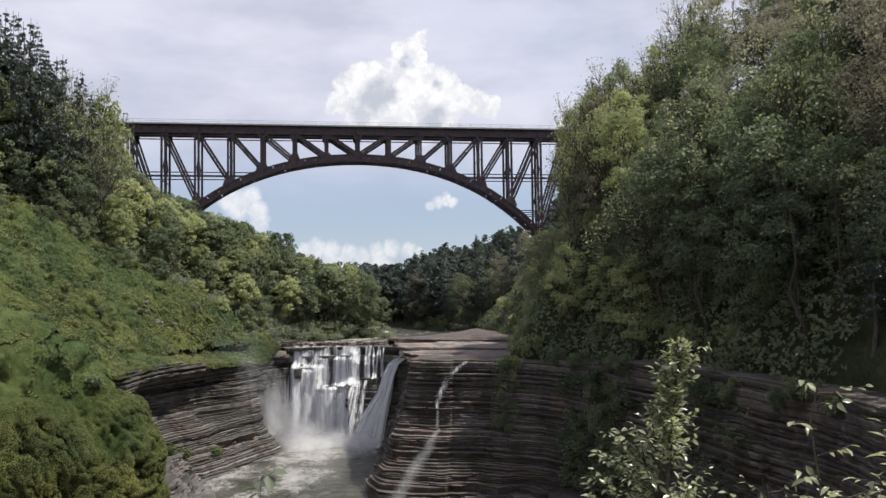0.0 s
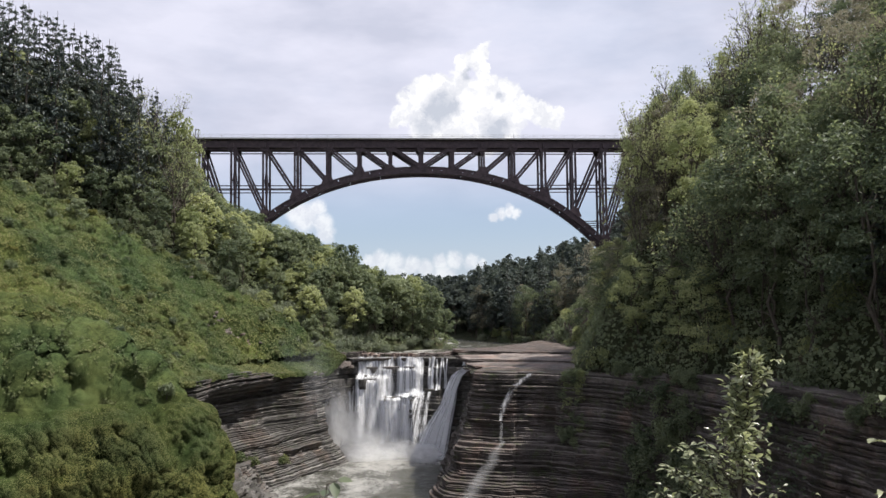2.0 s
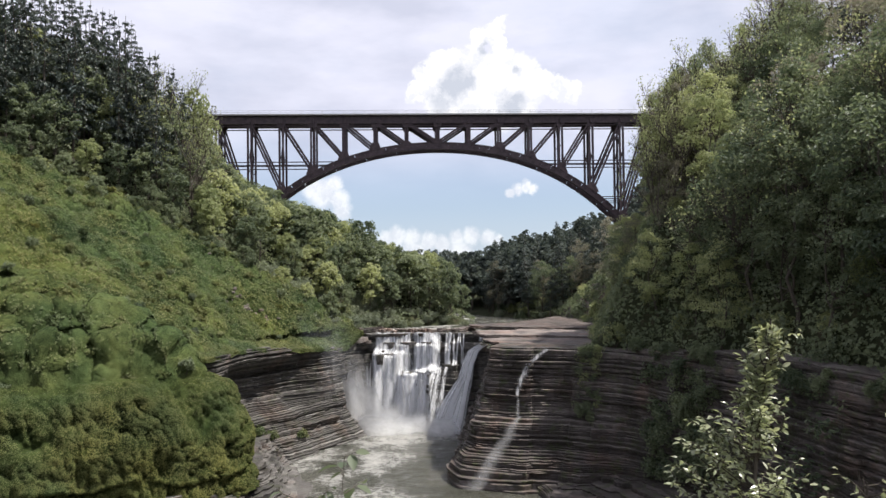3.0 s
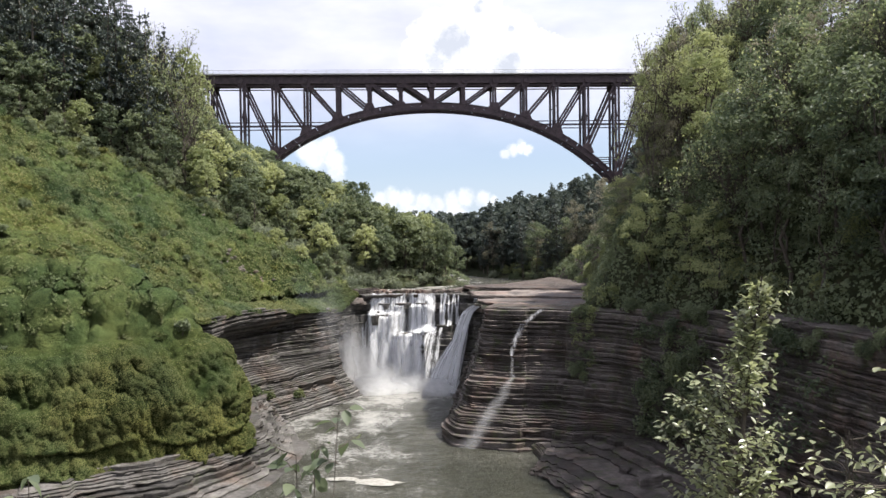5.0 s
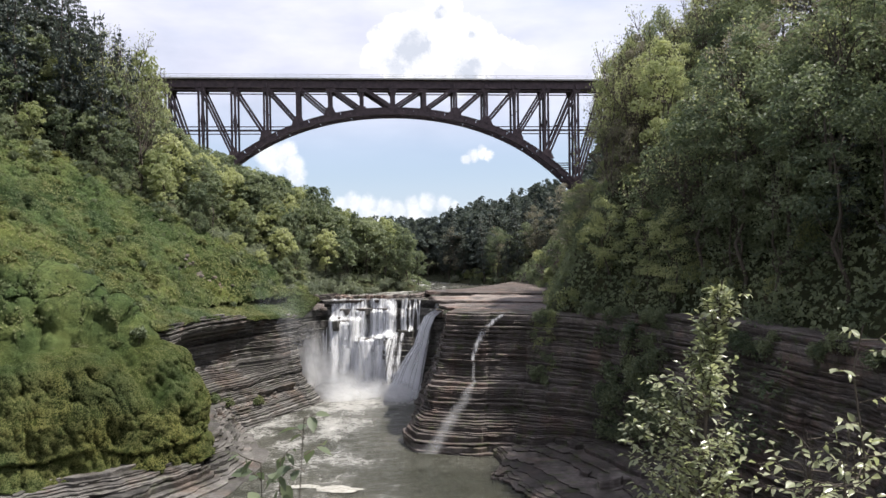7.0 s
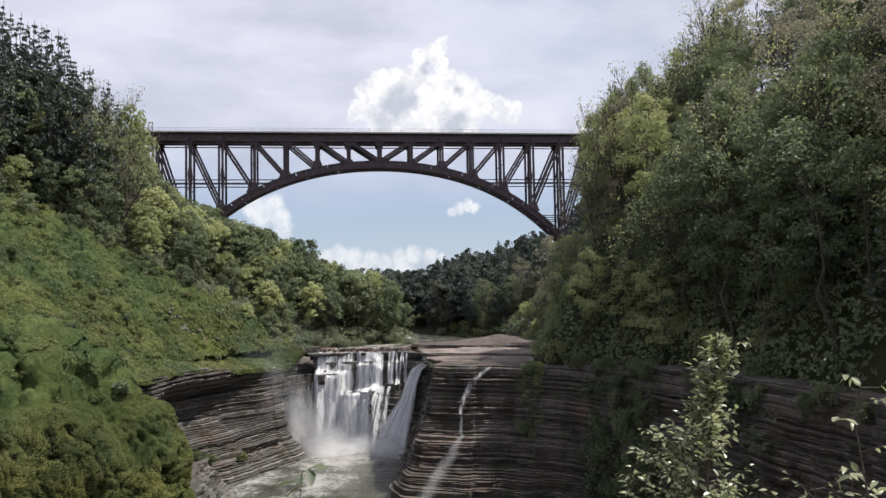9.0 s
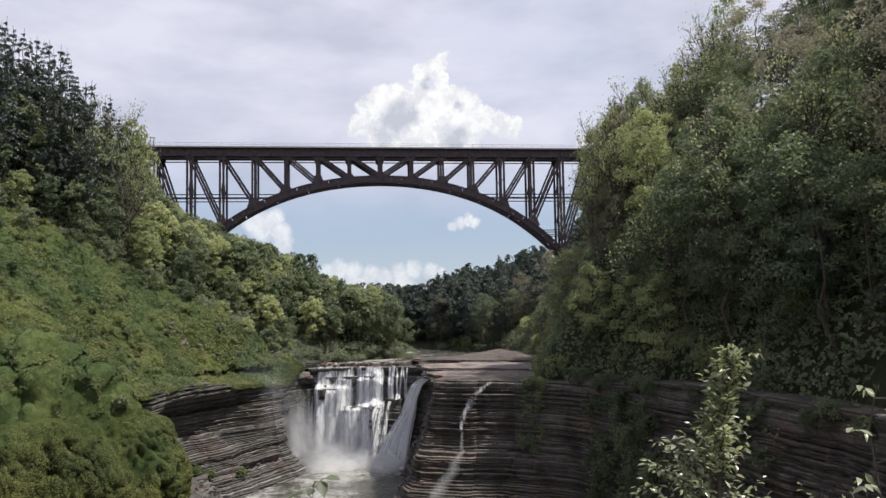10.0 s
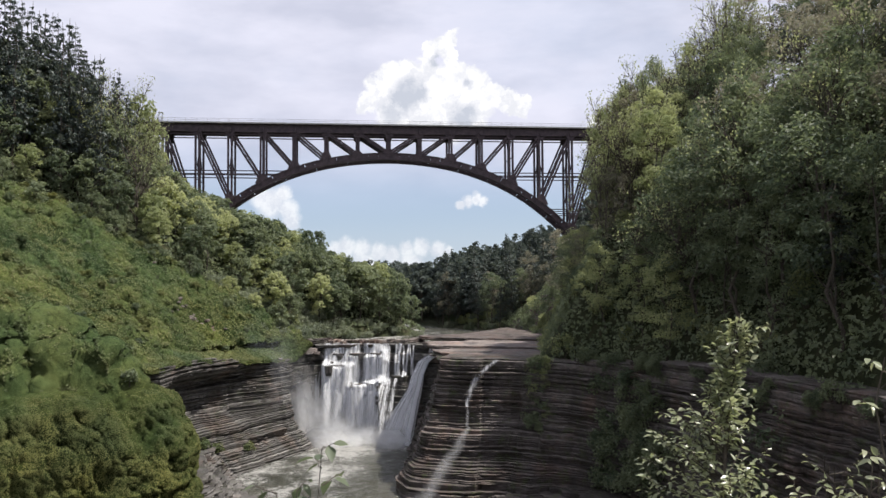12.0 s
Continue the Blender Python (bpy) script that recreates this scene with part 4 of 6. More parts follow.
SIDES = (0.0, 7.6)
for side in SIDES:
    for k in range(-7, 7):
        n = 3
        bm = bmesh.new()
        for i in range(n):
            k0, k1 = k + i / n, k + (i + 1) / n
            # webs with a hand-hole between the lengths of chord
            a, b = bpt(k0, side, arch_low(k0) + 1.15), bpt(k1, side, arch_low(k1) + 1.15)
            gap = (b - a).normalized() * (0.26 if i == 1 else 0.0)
            beam(bm, a + gap, b - gap, 1.0, 2.2)
            if i == 1:
                beam(bm, a + Vector((0, 0, 0.68)), b + Vector((0, 0, 0.68)), 0.96, 0.9)
                beam(bm, a - Vector((0, 0, 0.68)), b - Vector((0, 0, 0.68)), 0.96, 0.9)
            beam(bm, a + Vector((0, 0, 1.12)), b + Vector((0, 0, 1.12)), 1.5, 0.16)
            beam(bm, a - Vector((0, 0, 1.12)), b - Vector((0, 0, 1.12)), 1.5, 0.16)
        part("arch_rib", bm, STEEL, bridge)
    for k in range(-7, 8):
        top, foot = bpt(k, side, 51.2), bpt(k, side, arch_low(k) + 2.0)
        bm = bmesh.new()
        laced(bm, foot, top, 0.9, 1.75 if abs(k) > 3 else 1.4, 0.60)
        part("column", bm, STEEL, bridge)
        bm = bmesh.new()
        gusset(bm, k, side, arch_low(k) + 1.4, arch_low(k) + (4.4 if abs(k) > 1 else 3.2), 2.3, 1.1)
        part("gusset_plate", bm, STEEL, bridge)
        bm = bmesh.new()
        gusset(bm, k, side, 48.9, 51.4, 1.0, 1.9)
        part("gusset_plate", bm, STEEL, bridge)
        if k < 0:
            for sgn in (1, -1):
                bm = bmesh.new()
                laced(bm, bpt(sgn * k, side, 50.6), bpt(sgn * (k + 1), side, arch_low(k + 1) + 2.2), 0.8, 1.45 if k < -2 else 1.2, 0.54)
                part("diagonal_brace", bm, STEEL, bridge)
    bm = bmesh.new()
    beam(bm, bpt(-14, side, 51.55), bpt(14, side, 51.55), 0.9, 2.6)
    part("deck_girder", bm, STEEL, bridge)
    bm = bmesh.new()
    beam(bm, bpt(-9, side, 49.55), bpt(9, side, 49.55), 0.35, 0.3)
    part("catwalk_rail", bm, STEEL, bridge)
    for z in (37.4, 36.0):
        for k0, k1 in ((-7.5, -3.2), (3.2, 7.3)):
            bm = bmesh.new()
            beam(bm, bpt(k0, side, z), bpt(k1, side, z), 0.3, 0.3)
            part("horizontal_strut", bm, STEEL, bridge)
    for z in (24.9, 23.4):
        bm = bmesh.new()
        beam(bm, bpt(5.2, side, z), bpt(7, side, z), 0.3, 0.3)
        part("horizontal_strut", bm, STEEL, bridge)
    # approach towers on the slopes
    for k in (-8.2, -9.4, 8.2, 9.4):
        bm = bmesh.new()
        laced(bm, bpt(k, side, 8 if k > 0 else 12), bpt(k, side, 51.2), 0.9, 1.5, 0.46)
        part("tower_leg", bm, STEEL, bridge)
for k in range(-9, 10):
    bm = bmesh.new()
    beam(bm, bpt(k, -1.4, 50.9), bpt(k, 9.0, 50.9), 0.9, 1.5)
    part("floor_beam", bm, STEEL, bridge)
    if abs(k) < 8 and abs(k) > 0:
        lo, hi = arch_low(k) + 2.5, 50.0
        n = max(1, int((hi - lo) / 8))
        for i in range(n):
            a, b = lo + (hi - lo) * i / n, lo + (hi - lo) * (i + 1) / n
            for s0, s1 in ((0, 7.6), (7.6, 0)):
                bm = bmesh.new()
                beam(bm, bpt(k, s0, a), bpt(k, s1, b), 0.3, 0.3)
                part("cross_brace", bm, STEEL, bridge)
bm = bmesh.new()
beam(bm, bpt(-16, 3.8, 53.0), bpt(16, 3.8, 53.0), 10.6, 0.35)
part("deck", bm, STEEL, bridge)
for side in (-1.6, 9.2):
    bm = bmesh.new()
    beam(bm, bpt(-16, side, 53.15), bpt(16, side, 53.15), 0.3, 0.45)
    part("deck_edge", bm, CONCRETE, bridge, "pale concrete deck edge")
    for z in (54.45, 53.9):
        bm = bmesh.new()
        beam(bm, bpt(-16, side, z), bpt(16, side, z), 0.06, 0.07)
        part("handrail", bm, CONCRETE, bridge, "thin pale handrail")
    for i in range(-48, 49):
        bm = bmesh.new()
        beam(bm, bpt(i / 3, side, 53.2), bpt(i / 3, side, 54.5), 0.07, 0.07)
        part("rail_post", bm, CONCRETE, bridge)
bm = bmesh.new()
beam(bm, bpt(-7.15, -1.2, 53.0), bpt(-7.15, -1.2, 56.2), 0.16, 0.16)
beam(bm, bpt(-7.05, -1.2, 53.0), bpt(-7.05, -1.2, 56.2), 0.16, 0.16)
beam(bm, bpt(-7.17, -1.2, 56.1), bpt(-7.03, -1.2, 56.1), 0.16, 0.2)
part("signal_frame", bm, STEEL, bridge)

# ---- vegetation ----
veg = np.random.default_rng(5)


def unit(v):
    return v / (np.linalg.norm(v, axis=-1, keepdims=True) + 1e-9)


def leaf_quads(pos, facing, size, rng, narrow=0.62, fold=0.18):
    """One bent leaf spray for each position."""
    n = len(pos)
    t = unit(np.cross(facing, rng.normal(size=(n, 3))))
    b = np.cross(facing, t)
    s = (size * rng.uniform(0.6, 1.35, n))[:, None]
    V = np.stack([pos - t * s * 0.55 - facing * s * fold, pos + b * s * narrow * 0.5, pos + t * s * 0.55 - facing * s * fold, pos - b * s * narrow * 0.5], 1)
    return V.reshape(-1, 3), np.arange(n * 4).reshape(n, 4)


def tube(path, radii, sides=6):
    """Verts and faces of a tapered limb."""
    path = np.asarray(path, float)
    V, F = [], []
    for i, p in enumerate(path):
        t = unit(path[min(i + 1, len(path) - 1)] - path[max(i - 1, 0)])
        a = unit(np.cross(t, [0.31, 0.83, 0.12] if abs(t[2]) > 0.5 else [0, 0, 1.0]))
        b = np.cross(t, a)
        for j in range(sides):
            w = 2 * np.pi * j / sides
            V.append(p + (a * np.cos(w) + b * np.sin(w)) * radii[i])
    for i in range(len(path) - 1):
        for j in range(sides):
            F.append((i * sides + j, i * sides + (j + 1) % sides, (i + 1) * sides + (j + 1) % sides, (i + 1) * sides + j))
    return V, F


def join_tubes(tubes):
    V, F = [], []
    for v, f in tubes:
        o = len(V)
        V += list(v)
        F += [tuple(i + o for i in q) for q in f]
    return np.array(V), F


def bent(a, b, rng, n=4, sway=0.08):
    a, b = np.asarray(a, float), np.asarray(b, float)
    L = np.linalg.norm(b - a)
    pts = [a + (b - a) * i / n for i in range(n + 1)]
    return [p + (rng.normal(size=3) * L * sway * (0 < i < n)) for i, p in enumerate(pts)]


def broadleaf(name, seed, h, width, leaves, leaf, mat, label, group, clumps=46, low=0.22, trunk_r=0.22, lopsided=0.15):
    rng = np.random.default_rng(seed)
    ob = empty(name, label, "tree", group=group)
    tubes = [tube(bent((0, 0, -1.0), (rng.normal() * 0.4, rng.normal() * 0.4, h * 0.8), rng, 6, 0.02), np.linspace(trunk_r, trunk_r * 0.25, 7), 7)]
    cz, rz, rw = h * (0.5 + low / 2), h * (1 - low) / 2, width / 2
    cen = []
    while len(cen) < clumps:
        p = rng.uniform(-1, 1, 3)
        r = np.linalg.norm(p)
        if r > 1 or (r < 0.6 and rng.random() < 0.75):
            continue
        w = 1.0 if p[2] > -0.2 else 0.85
        q = np.array([p[0] * rw * w, p[1] * rw * w, cz + p[2] * rz])
        q[:2] *= 1.0 - 0.35 * max(p[2], 0) + lopsided * np.sin(3 * np.arctan2(p[1], p[0]) + seed)
        cen.append(q)
    cen = np.array(cen)
    for c in cen[: max(7, clumps // 4)]:
        start = (0, 0, max(h * 0.2, c[2] - rng.uniform(0.15, 0.3) * h))
        tubes.append(tube(bent(start, c, rng, 4, 0.06), np.linspace(trunk_r * 0.45, trunk_r * 0.1, 5), 5))
    V, F = join_tubes(tubes)
    mesh_part("trunk", V, F, BARK, ob)
    cr = rng.uniform(0.10, 0.20, len(cen)) * width
    k = rng.integers(0, len(cen), leaves)
    d = unit(rng.normal(size=(leaves, 3)) + np.array([0, 0, 0.6]))
    d[:, 2] = np.where(d[:, 2] > 0, d[:, 2] * 0.8, d[:, 2] * 0.3)
    pos = cen[k] + d * (cr[k] * rng.uniform(0.45, 1.08, leaves) ** 0.7)[:, None]
    facing = unit(d * 0.9 + rng.normal(size=(leaves, 3)) * 0.4 + np.array([0, 0, 0.4]))
    V, F = leaf_quads(pos, facing, leaf, rng)
    mesh_part("crown", V, F, mat, ob)
    return ob


def conifer(name, seed, h, width, sprays, leaf, label, group, ragged=0.3):
    rng = np.random.default_rng(seed)
    ob = empty(name, label, "tree", group=group)
    tubes = [tube(bent((0, 0, -1.0), (0, 0, h), rng, 6, 0.008), np.linspace(0.24, 0.03, 7), 7)]
    pos, face = [], []
    levels = int(h / 0.75)
    for i in range(levels):
        z = h * 0.18 + (h * 0.81) * i / levels
        L = width / 2 * (1 - (i / levels)) ** 0.75 * (0.55 + 0.45 * min(1, i / levels * 5)) + 0.2
        for j in range(5):
            if rng.random() < ragged * 0.5:
                continue
            a = rng.uniform(0, 2 * np.pi)
            l = L * rng.uniform(1 - ragged, 1 + ragged * 0.5)
            tip = np.array([np.cos(a) * l, np.sin(a) * l, z - l * 0.12 + rng.normal() * 0.15])
            base = np.array([0, 0, z + l * 0.1])
            if j < 2:
                tubes.append(tube([base, (base + tip) / 2, tip], [0.05, 0.035, 0.015], 3))
            m = max(3, int(sprays / (levels * 5) * (l / (width / 3))))
            f = rng.uniform(0.2, 1.02, m)[:, None]
            p = base + (tip - base) * f + rng.normal(size=(m, 3)) * np.array([0.28, 0.28, 0.12]) * (0.4 + l * 0.22)
            pos.append(p)
            face.append(unit(rng.normal(size=(m, 3)) * 0.45 + np.array([0, 0, 1.0])))
    V, F = join_tubes(tubes)
    mesh_part("trunk", V, F, BARK, ob)
    V, F = leaf_quads(np.concatenate(pos), np.concatenate(face), leaf, rng, 0.45, 0.3)
    mesh_part("crown", V, F, NEEDLE, ob)
    return ob


def bare_tree(name, seed, h, width, leaves, label, group, mat):
    """A tree just coming into leaf: fine branching with few leaves."""
    rng = np.random.default_rng(seed)
    ob = empty(name, label, "tree", group=group)
    tubes, tips = [], []

    def grow(a, d, length, r, level):
        b = a + d * length
        tubes.append(tube(bent(a, b, rng, 3, 0.05), np.linspace(r, r * 0.6, 4), 5 if level < 2 else 3))
        tips.append(b)
        if level >= 4:
            return
        for i in range(3 if level else 6):
            f = rng.uniform(0.45, 1.0) if level else rng.uniform(0.3, 1.0)
            nd = unit(d * 0.75 + rng.normal(size=3) * 0.5 + np.array([0, 0, 0.25]))
            if not level:
                w = i * 2.4 + rng.normal() * 0.3
                nd = unit(np.array([np.cos(w) * width / h, np.sin(w) * width / h, 0.75]))
            grow(a + (b - a) * f, nd, length * rng.uniform(0.5, 0.72), max(r * 0.5, 0.03), level + 1)

    grow(np.array([0, 0, -1.0]), np.array([0, 0, 1.0]), h * 0.55, 0.2, 0)
    V, F = join_tubes(tubes)
    mesh_part("trunk", V, F, BARK, ob)
    tips = np.array(tips)
    k = rng.integers(0, len(tips), leaves)
    V, F = leaf_quads(tips[k] + rng.normal(size=(leaves, 3)) * 0.45, unit(rng.normal(size=(leaves, 3)) + np.array([0, 0, 0.6])), 0.28, rng)
    mesh_part("crown", V, F, mat, ob)
    return ob


def shrub(name, seed, h, width, leaves, leaf, mat, label, group, stems=8):
    rng = np.random.default_rng(seed)
    ob = empty(name, label, "shrub", group=group)
    cen = []
    for i in range(16):
        a, r = rng.uniform(0, 6.28), rng.uniform(0.1, 1) ** 0.6
        cen.append((np.cos(a) * r * width * 0.36, np.sin(a) * r * width * 0.36, h * (0.2 + 0.6 * rng.random() * (1.05 - 0.5 * r))))
    cen = np.array(cen)
    V, F = join_tubes([tube(bent((c[0] * 0.2, c[1] * 0.2, -0.6), c, rng, 3, 0.05), [0.07, 0.05, 0.04, 0.02], 4) for c in cen[:stems]])
    mesh_part("stem", V, F, BARK, ob)
    cr = rng.uniform(0.14, 0.24, len(cen)) * width
    k = rng.integers(0, len(cen), leaves)
    d = unit(rng.normal(size=(leaves, 3)) + np.array([0, 0, 0.4]))
    pos = cen[k] + d * (cr[k] * rng.uniform(0.5, 1.05, leaves))[:, None]
    pos[:, 2] = np.maximum(pos[:, 2], 0.05)
    V, F = leaf_quads(pos, unit(d * 0.5 + rng.normal(size=(leaves, 3)) * 0.5 + np.array([0, 0, 0.5])), leaf, rng)
    mesh_part("crown", V, F, mat, ob)
    return ob


# the line of the tree tops against the sky: degrees from +y towards +x, and rise for each metre away
CANOPY = [
    (-45, 0.36), (-33.5, 0.334), (-31.2, 0.322), (-29.5, 0.317), (-27.8, 0.305), (-26.7, 0.285), (-25.5, 0.256), (-24, 0.246), (-22.9, 0.216), (-22.3, 0.170), (-21.5, 0.146), (-20.5, 0.129), (-19, 0.117),
    (-17.5, 0.099), (-16.7, 0.090), (-15.9, 0.089), (-14.3, 0.083), (-12.7, 0.064), (-11.9, 0.072), (-11.1, 0.056), (-9.9, 0.041), (-9, 0.036), (-6.5, 0.028), (-3.6, 0.025), (-2.4, 0.040), (-0.7, 0.047), (1.7, 0.057), (4.2, 0.077), (6.2, 0.074), (7.0, 0.062),
    (7.6, 0.094), (8.1, 0.128), (8.5, 0.186), (9.0, 0.204), (9.6, 0.220), (10.9, 0.243), (11.6, 0.261), (12.9, 0.270), (14.2, 0.280), (15.0, 0.303), (16.4, 0.339), (18.0, 0.364), (30, 0.5), (60, 0.6),
]


def canopy_room(x, y, z, half):
    """Height that a tree of that half-width may reach above the ground z."""
    r = math.hypot(x, y)
    a, da = math.degrees(math.atan2(x, y)), math.degrees(0.6 * half / r)
    rise = min(np.interp(a + k * da, [c[0] for c in CANOPY], [c[1] for c in CANOPY]) for k in (-1, 0, 1))
    return EYE_Z + float(rise) * r - z


def copy_at(ob, m):
    """A copy whose size is that of m, whatever the size of its model."""
    return copy_thing(ob, m @ Matrix.Diagonal((1 / ob.scale[0], 1 / ob.scale[1], 1 / ob.scale[2], 1)))


class Stand:
    """A set of model plants, of which each is set once and then copied."""

    def __init__(self, models):
        self.models, self.used = models, set()
        self.tall = [max(v.co.z for c in m.children for v in c.data.vertices) for m in models]
        self.wide = [max(abs(v.co.x) for c in m.children for v in c.data.vertices) for m in models]

    def put(self, x, y, size=1.0, rng=veg, sink=0.3, squash=1.0, z=None, which=None):
        i = int(rng.integers(0, len(self.models))) if which is None else which
        ob = self.models[i]
        if z is None:
            z = float(ground(np.array([x]), np.array([y]))[0]) - sink
        a = math.degrees(math.atan2(x, y))
        lower = 0.80 if (a < -23.5 or 9.3 < a < 13.2) and ob.name.startswith(("maple", "broadleaf")) else 1.0
        size = min(size, lower * canopy_room(x, y, z, self.wide[i] * size) / self.tall[i] * rng.uniform(0.92, 1.05))
        if size < 0.28:
            return None
        m = pose(x, y, z, rng.normal() * 3, rng.normal() * 3, rng.uniform(0, 360)) @ Matrix.Diagonal((size, size, size * squash, 1))
        if ob.name not in self.used:
            self.used.add(ob.name)
            ob.matrix_basis = m
            return ob
        return copy_at(ob, m)

    def tidy(self):
        for ob in self.models:
            if ob.name not in self.used:
                for o in (*ob.children_recursive, ob):
                    bpy.data.objects.remove(o)


G1, G2, G3, G4, G5 = "trees on the sunlit slope", "trees on the shaded slope", "pines on the rim", "shrubs on the slopes", "trees up the valley"
wood = Stand([
    broadleaf("maple_tree", 1, 16, 10.0, 1700, 0.74, LEAF, "leafy green maple tree on the steep gorge slope", G1),
    broadleaf("maple_tree", 2, 19, 10.0, 1800, 0.74, LEAF, "tall leafy green tree on the steep gorge slope", G1, 52),
    broadleaf("maple_tree", 3, 14, 9.5, 1600, 0.70, LEAF_PALE, "pale green young-leaved tree on the gorge slope", G1, 40),
    broadleaf("maple_tree", 4, 16, 9.5, 1600, 0.72, LEAF, "rounded dark green tree on the gorge slope", G1, 40),
])
dark_wood = Stand([
    broadleaf("broadleaf_tree", 11, 19, 11.0, 4000, 0.36, LEAF, "tall shaded broadleaf tree above the cliff", G2, 40, 0.15),
    broadleaf("broadleaf_tree", 12, 22, 12, 4000, 0.36, LEAF_OLIVE, "tall broadleaf tree with dark limbs above the cliff", G2, 40, 0.2),
    broadleaf("broadleaf_tree", 13, 19, 10.5, 4000, 0.34, LEAF_PALE, "yellow-green tree with airy crown above the cliff", G2, 34, 0.2),
])
pines = Stand([
    conifer("pine_tree", 21, 20, 7.0, 2300, 0.62, "dark green pine tree standing on the gorge rim", G3, 0.5),
    conifer("pine_tree", 22, 17, 6.0, 2000, 0.58, "ragged dark hemlock tree on the gorge rim", G3, 0.6),
])
sparse = Stand([
    bare_tree("budding_tree", 31, 15, 9.0, 420, "thin bare-branched tree coming into leaf on the rim", "budding trees", LEAF_PALE),
    bare_tree("budding_tree", 32, 14, 10.0, 650, "fine-twigged budding tree against the sky", "budding trees", LEAF_PALE),
])
shrubs = Stand([
    shrub("shrub", 41, 3.6, 5.0, 900, 0.36, LEAF, "dense green shrub on the gorge slope", G4),
    shrub("shrub", 42, 4.6, 4.6, 900, 0.36, LEAF_PALE, "light green leafy shrub on the gorge slope", G4),
    shrub("willow_shrub", 43, 3.2, 5.2, 800, 0.38, LEAF_BLUE, "grey-green leafy shrub near the falls", G4),
])
FAR_MODELS = [
    broadleaf("distant_tree", 51, 16, 10.5, 620, 1.2, LEAF, "distant tree", G5, 34),
    broadleaf("distant_tree", 52, 18, 10.0, 620, 1.2, LEAF, "distant tree", G5, 34),
    conifer("distant_tree", 53, 19, 7.0, 600, 1.1, "distant pine", G5),
]


def mesh_arrays(me):
    V = np.zeros(len(me.vertices) * 3)
    me.vertices.foreach_get("co", V)
    return V.reshape(-1, 3), np.array([tuple(p.vertices) for p in me.polygons])


def woods(points, sizes, label, rng):
    """Far trees that nobody could count, joined into one sheet of woods for each look."""
    models = [[mesh_arrays(c.data) for c in sorted(m.children, key=lambda c: c.name, reverse=True)] for m in FAR_MODELS]
    tall = [max(v[:, 2].max() for v, f in m) for m in models]
    made = {"leafy": ([], [], 0), "pine": ([], [], 0), "trunks": ([], [], 0)}
    for x, y in points:
        k = int(rng.integers(0, 3)) if rng.random() < 0.55 else int(rng.integers(0, 2))
        z = float(ground(np.array([x]), np.array([y]))[0]) - 0.3
        size = min(rng.uniform(*sizes), canopy_room(x, y, z, 4) / tall[k] * rng.uniform(0.72, 1.04))
        if size < 0.3:
            continue
        m = np.array(pose(x, y, z, 0, 0, rng.uniform(0, 360)))[:3, :3] * size
        for (v, f), key in zip(models[k], ("trunks", "pine" if k == 2 else "leafy")):
            if key == "trunks" and math.hypot(x, y) > 290:
                continue
            vs, fs, o = made[key]
            vs.append(v @ m.T + np.array([x, y, z]))
            fs.append(f + o)
            made[key] = (vs, fs, o + len(v))
    for key, mat in (("leafy", LEAF_HAZED), ("pine", NEEDLE), ("trunks", BARK)):
        vs, fs, o = made[key]
        if o:
            tagged(mesh_part("distant_woods", np.concatenate(vs), np.concatenate(fs), mat), label.replace("KEY", key), "woods", kind="stuff")


TREELINE = [(-150, 120), (-103, 149), (-92, 158), (-81, 163), (-63, 167), (-53, 174), (-43, 181), (-39, 188), (-33, 202), (-15, 211)]
WOODED_LEFT = TREELINE + [(-16, 221), (-41, 247), (-63, 277), (-90, 330), (-300, 330), (-300, 100)]


def scatter(n, poly, gap, rng, tries=60, az=(-42, 60), reach=900):
    """Points in a polygon, kept apart from one another."""
    p = np.array(poly)
    lo, hi = p.min(0), p.max(0)
    out = []
    for _ in range(n * tries):
        if len(out) >= n:
            break
        q = rng.uniform(lo, hi)
        a = math.degrees(math.atan2(q[0], q[1]))
        if not az[0] < a < az[1] or q[0] ** 2 + q[1] ** 2 > reach ** 2 or not inside(poly, np.array([q[0]]), np.array([q[1]]))[0]:
            continue
        if out and min((q[0] - o[0]) ** 2 + (q[1] - o[1]) ** 2 for o in out) < gap * gap:
            continue
        out.append(q)
    return out


def azimuth(x, y):
    return math.degrees(math.atan2(x, y))


# sunlit far slope: small trees along the edge of the herbs, taller ones above
TREELINE_A = np.array([p + (0.0,) for p in TREELINE], float)
for x, y in scatter(225, WOODED_LEFT, 4.8, veg, 90, (-40, -13), 250):
    edge = float(nearest(TREELINE_A, np.array([x]), np.array([y]), False)[0][0])
    if edge < 6:
        wood.put(x, y, veg.uniform(0.40, 0.58))
    elif edge < 18:
        wood.put(x, y, veg.uniform(0.6, 0.95))
    elif azimuth(x, y) < -23 and veg.random() < 0.24:
        pines.put(x, y, veg.uniform(1.2, 1.75))
    else:
        wood.put(x, y, veg.uniform(1.0, 1.6))
POINT = [(-46, 189), (-38, 196), (-30, 205), (-15, 212), (-16, 221), (-41, 246), (-66, 246), (-74, 215), (-62, 195)]
for x, y in scatter(75, POINT, 3.8, veg, 90):
    wood.put(x, y, veg.uniform(0.65, 1.1))
EDGE_L = [(-150, 118), (-103, 146), (-92, 155), (-81, 160), (-63, 164), (-53, 171), (-45, 178), (-40, 185), (-34, 199), (-15, 207), (-14, 213), (-36, 206), (-46, 190), (-52, 182), (-60, 176), (-80, 174), (-95, 168), (-108, 158), (-150, 132)]
